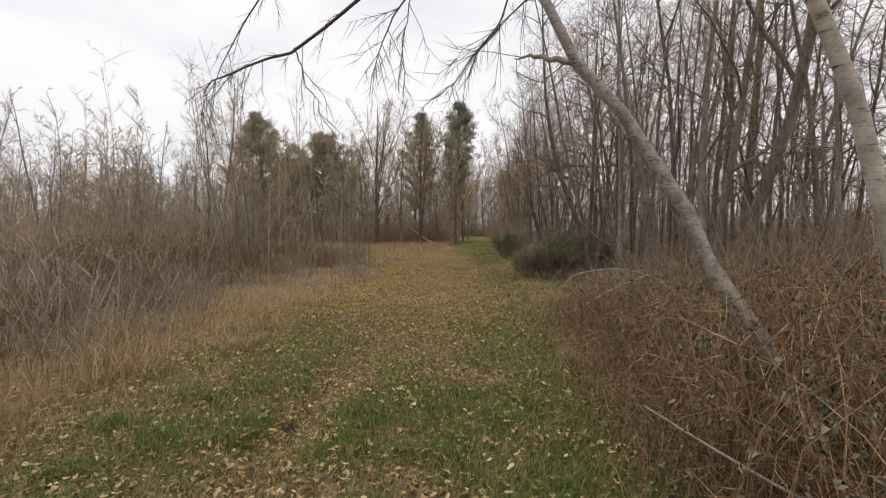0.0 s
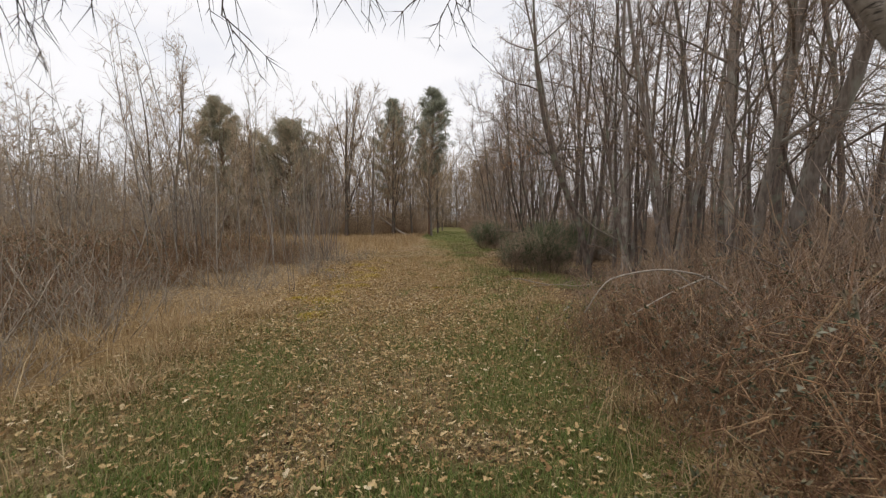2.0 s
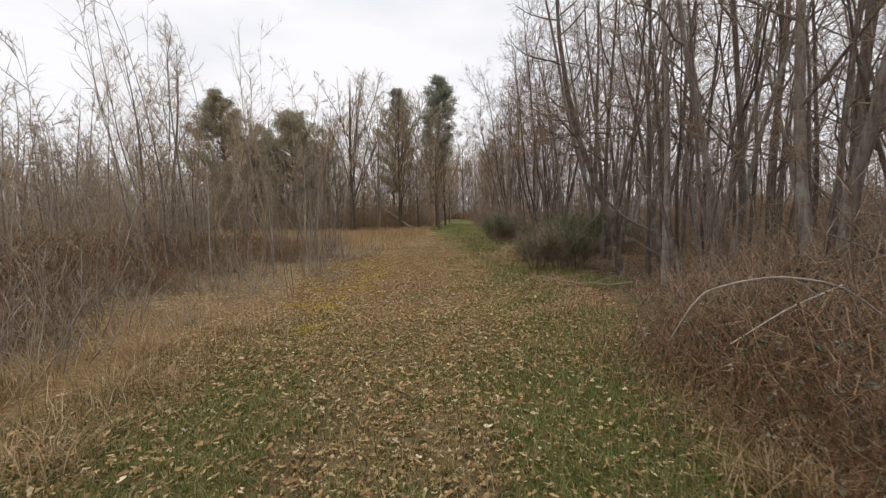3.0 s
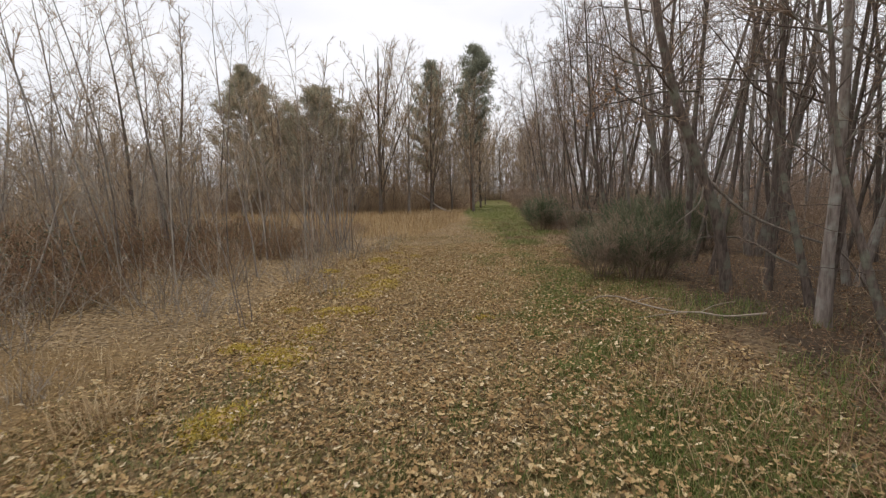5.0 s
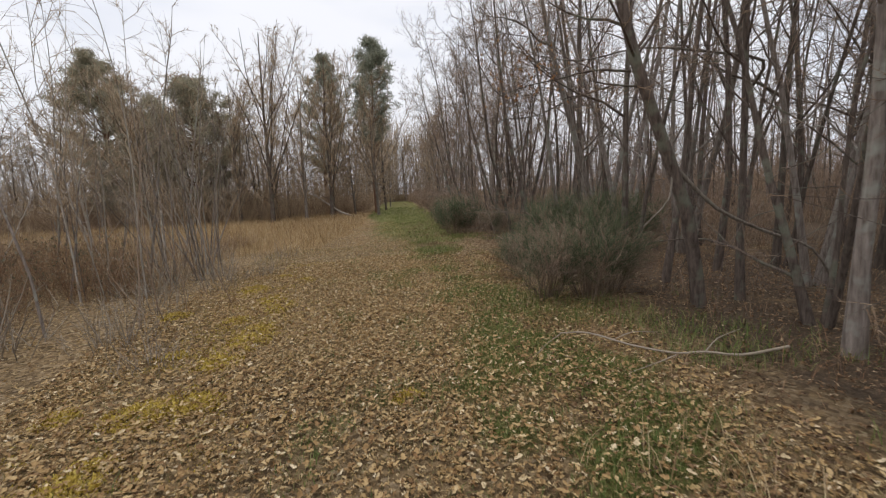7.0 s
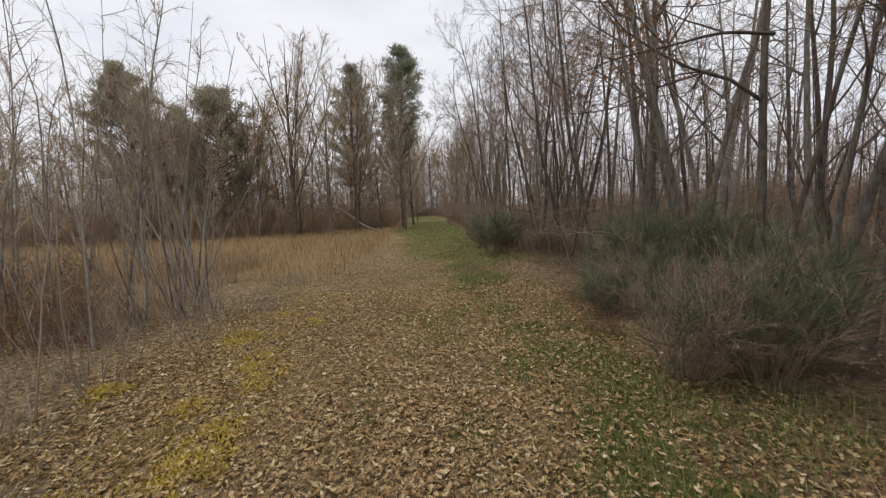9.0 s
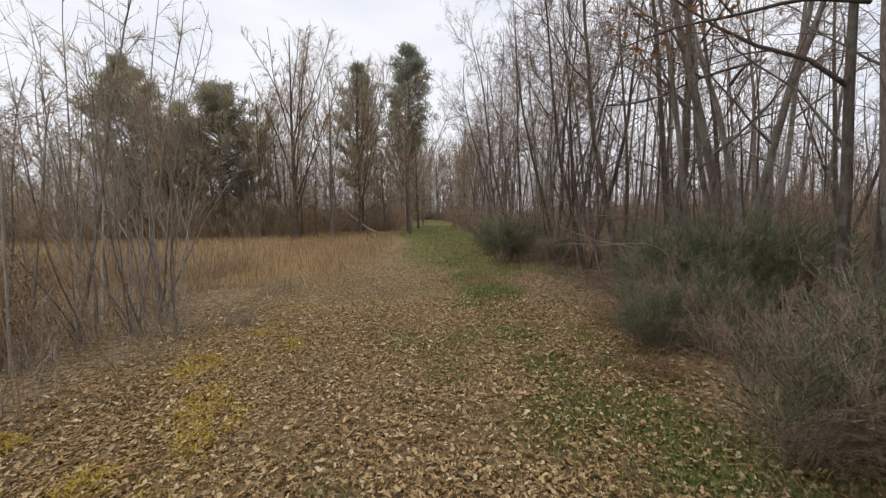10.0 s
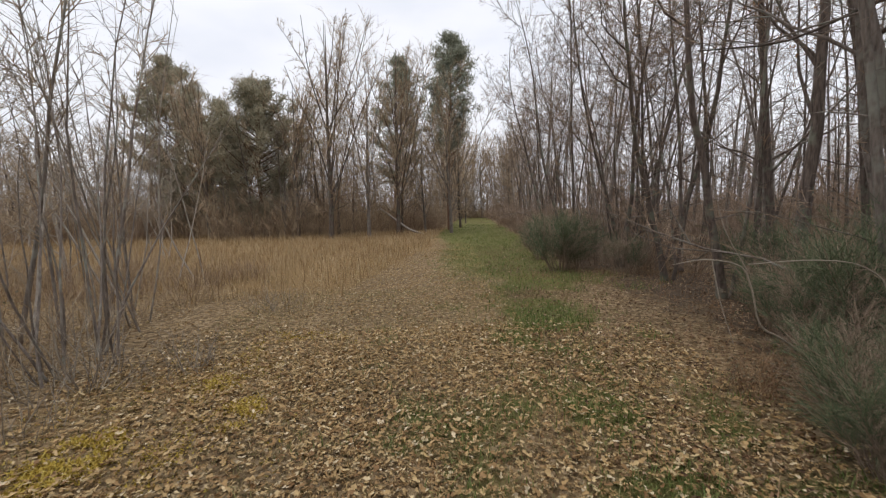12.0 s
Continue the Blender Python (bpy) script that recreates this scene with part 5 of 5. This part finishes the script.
blades("grass", 70000, (-3.6, 3.2, 0.6, 20), lambda x, y: green_at(x, y) ** 1.3 * np.clip(1.25 - 0.03 * y, 0, 1), 0.085, 0.006, M_GRASS, 0.8, "short green grass in patches on the track", "grass", 5, 0.04)
blades("grass", 30000, (-2.6, 7.0, 18, 62), lambda x, y: green_at(x, y) ** 1.2 * np.clip(20 / y, 0, 1), 0.09, 0.013, M_GRASS, 0.7, "green grass along the far track", "grass", 3, 0.06)
blades("grass", 15000, (-3.4, 1.6, 0.6, 5.4), lambda x, y: np.clip(1.3 * green_at(x, y), 0, 1) ** 1.5 * step(0.6 * patch(x, y, 0.16, 25) + 0.4 * patch(x, y, 0.6, 26), 0.42, 0.7) * (1 - step(y, 3.4, 5.0)), 0.11, 0.006, M_GRASS_FRESH, 0.75, "lush green grass tufts at the start", "grass", 7, 0.035)
blades("dry_grass", 8000, (-8.5, -1.6, 0.6, 13), lambda x, y: straw_at(x, y) * (0.4 + 0.6 * (1 - step(y, 5, 9))) * (0.25 + 0.9 * step(patch(x, y, 0.55, 27), 0.35, 0.7)), 0.26, 0.006, M_STRAW, 1.0, "bleached straw-coloured grass on the verge", "dry grass", 5, 0.08)
blades("dry_grass", 16000, (-28, -0.8, 18, 45), lambda x, y: straw_at(x, y) * 0.9, 0.42, 0.014, M_STRAW, 0.6, "tawny dead grass in the clearing", "dry grass", 3, 0.12)
blades("dry_grass", 2600, (1.0, 2.6, 0.6, 10), lambda x, y: 0.5 * np.exp(-((x - trail_right(y) - 0.2) / 0.4) ** 2), 0.28, 0.006, M_STRAW, 0.9, "pale dead grass along the brambles", "dry grass", 3, 0.06)


def grass_tussock(x, y, tall, wide):
    n = 170
    px, py = rng.normal(0, wide * 0.4, n), rng.normal(0, wide * 0.4, n)
    ob = new("grass_tussock", blade_mesh("grass_tussock", rng, px, py, np.full(n, -0.02), tall, 0.007, M_STRAW, 1.3))
    tagged(ob, "bleached arching straw tussock on the verge", "dry grass", "straw tussocks")
    ob.location = (x, y, float(height(x, y)))


for x, y, t, w in [(-3.7, 4.9, 0.5, 0.5), (-3.2, 4.4, 0.42, 0.4), (-4.4, 5.6, 0.5, 0.5), (-2.9, 6.6, 0.36, 0.4), (-4.3, 3.7, 0.5, 0.5), (-3.6, 3.3, 0.4, 0.4), (-3.4, 7.6, 0.36, 0.4), (-4.0, 6.6, 0.45, 0.5), (-2.7, 8.4, 0.3, 0.4), (1.55, 5.0, 0.3, 0.3), (1.5, 4.0, 0.3, 0.3), (-5.0, 4.6, 0.5, 0.5), (-2.6, 5.4, 0.25, 0.3)]:
    grass_tussock(x, y, t, w)

blades("stubble", 64000, (-3.2, 2.4, 0.8, 22), lambda x, y: 0.3 + 0.6 * patch(x, y, 0.8, 13), 0.055, 0.005, M_TURF, 1.0, "short faded grass between the fallen leaves", "dry grass", 2, 0.04)
blades("stubble", 30000, (-3.4, 1.6, 0.6, 9.5), lambda x, y: (0.25 + 0.75 * patch(x, y, 0.5, 33)) * (1 - step(y, 6.5, 9.5)), 0.09, 0.005, M_TURF, 1.0, "olive and straw-coloured turf at the start", "grass", 4, 0.04)
blades("moss", 44000, (-3.4, -0.6, 7.5, 19), lambda x, y: 0.85 * np.exp(-((x + 1.9) / 0.65) ** 2) * step(patch(x, y, 0.4, 14), 0.3, 0.7) * step(patch(x, y, 0.12, 30), 0.3, 0.6), 0.03, 0.016, M_MOSS, 0.9, "yellow-green moss in a broken line along the track", "moss", 3, 0.02)


blades("woodland_grass", 18000, (1.0, 6.0, 7, 24), lambda x, y: step(patch(x, y, 0.8, 16), 0.5, 0.75) * (1 - step(x, 2.4, 5.0)), 0.16, 0.006, M_GRASS, 0.9, "straggling green grass on the wood's edge", "grass", 3, 0.07)
blades("woodland_straw", 12000, (1.8, 8.0, 7, 24), lambda x, y: 0.5 * patch(x, y, 0.9, 17), 0.2, 0.005, M_CANE, 1.4, "fallen brown stalks on the wood floor", "dry grass", 2, 0.08)


def moss_patch(x, y, wide, long):
    n = int(1500 * wide * long) + 120
    a, q = rng.uniform(0, 6.28, n), np.sqrt(rng.uniform(0, 1, n)) * (0.75 + 0.5 * rng.uniform(0, 1, n))
    px, py = wide * q * np.cos(a) * 0.5, long * q * np.sin(a) * 0.5
    keep = patch(x + px, y + py, 0.16, 5) > 0.3
    px, py = px[keep], py[keep]
    pz = height(x + px, y + py) - float(height(x, y)) + 0.02 * (1 - np.clip(q[keep], 0, 1))
    px, py = np.repeat(px, 3) + rng.normal(0, 0.015, len(px) * 3), np.repeat(py, 3) + rng.normal(0, 0.015, len(py) * 3)
    ob = new("moss_patch", blade_mesh("moss_patch", rng, px, py, np.repeat(pz, 3), 0.035, 0.016, M_MOSS, 0.9))
    tagged(ob, "yellow-green moss cushion among fallen leaves", "moss", "moss patches", kind="stuff")
    ob.location = (x, y, float(height(x, y)))


for x, y, w, d in [(-1.92, 10.45, 0.35, 0.6), (-1.94, 11.3, 0.55, 0.5), (-1.55, 11.35, 0.35, 0.4), (0.12, 11.06, 0.25, 0.25), (-1.56, 14.58, 0.4, 0.9), (-1.59, 13.16, 0.5, 1.1), (-1.81, 15.0, 0.45, 0.9), (-2.3, 15.9, 0.5, 0.9), (-2.0, 9.63, 0.6, 0.7), (-2.5, 9.9, 0.4, 0.4), (-1.7, 12.3, 0.4, 0.6), (-2.6, 11.4, 0.3, 0.3), (-2.3, 12.6, 0.3, 0.4), (-2.0, 13.9, 0.4, 0.5), (-1.5, 16.6, 0.35, 0.6), (-2.0, 17.2, 0.4, 0.4), (-3.0, 14.4, 0.4, 0.4), (-1.9, 8.4, 0.4, 0.6)]:
    moss_patch(x, y, w, d)
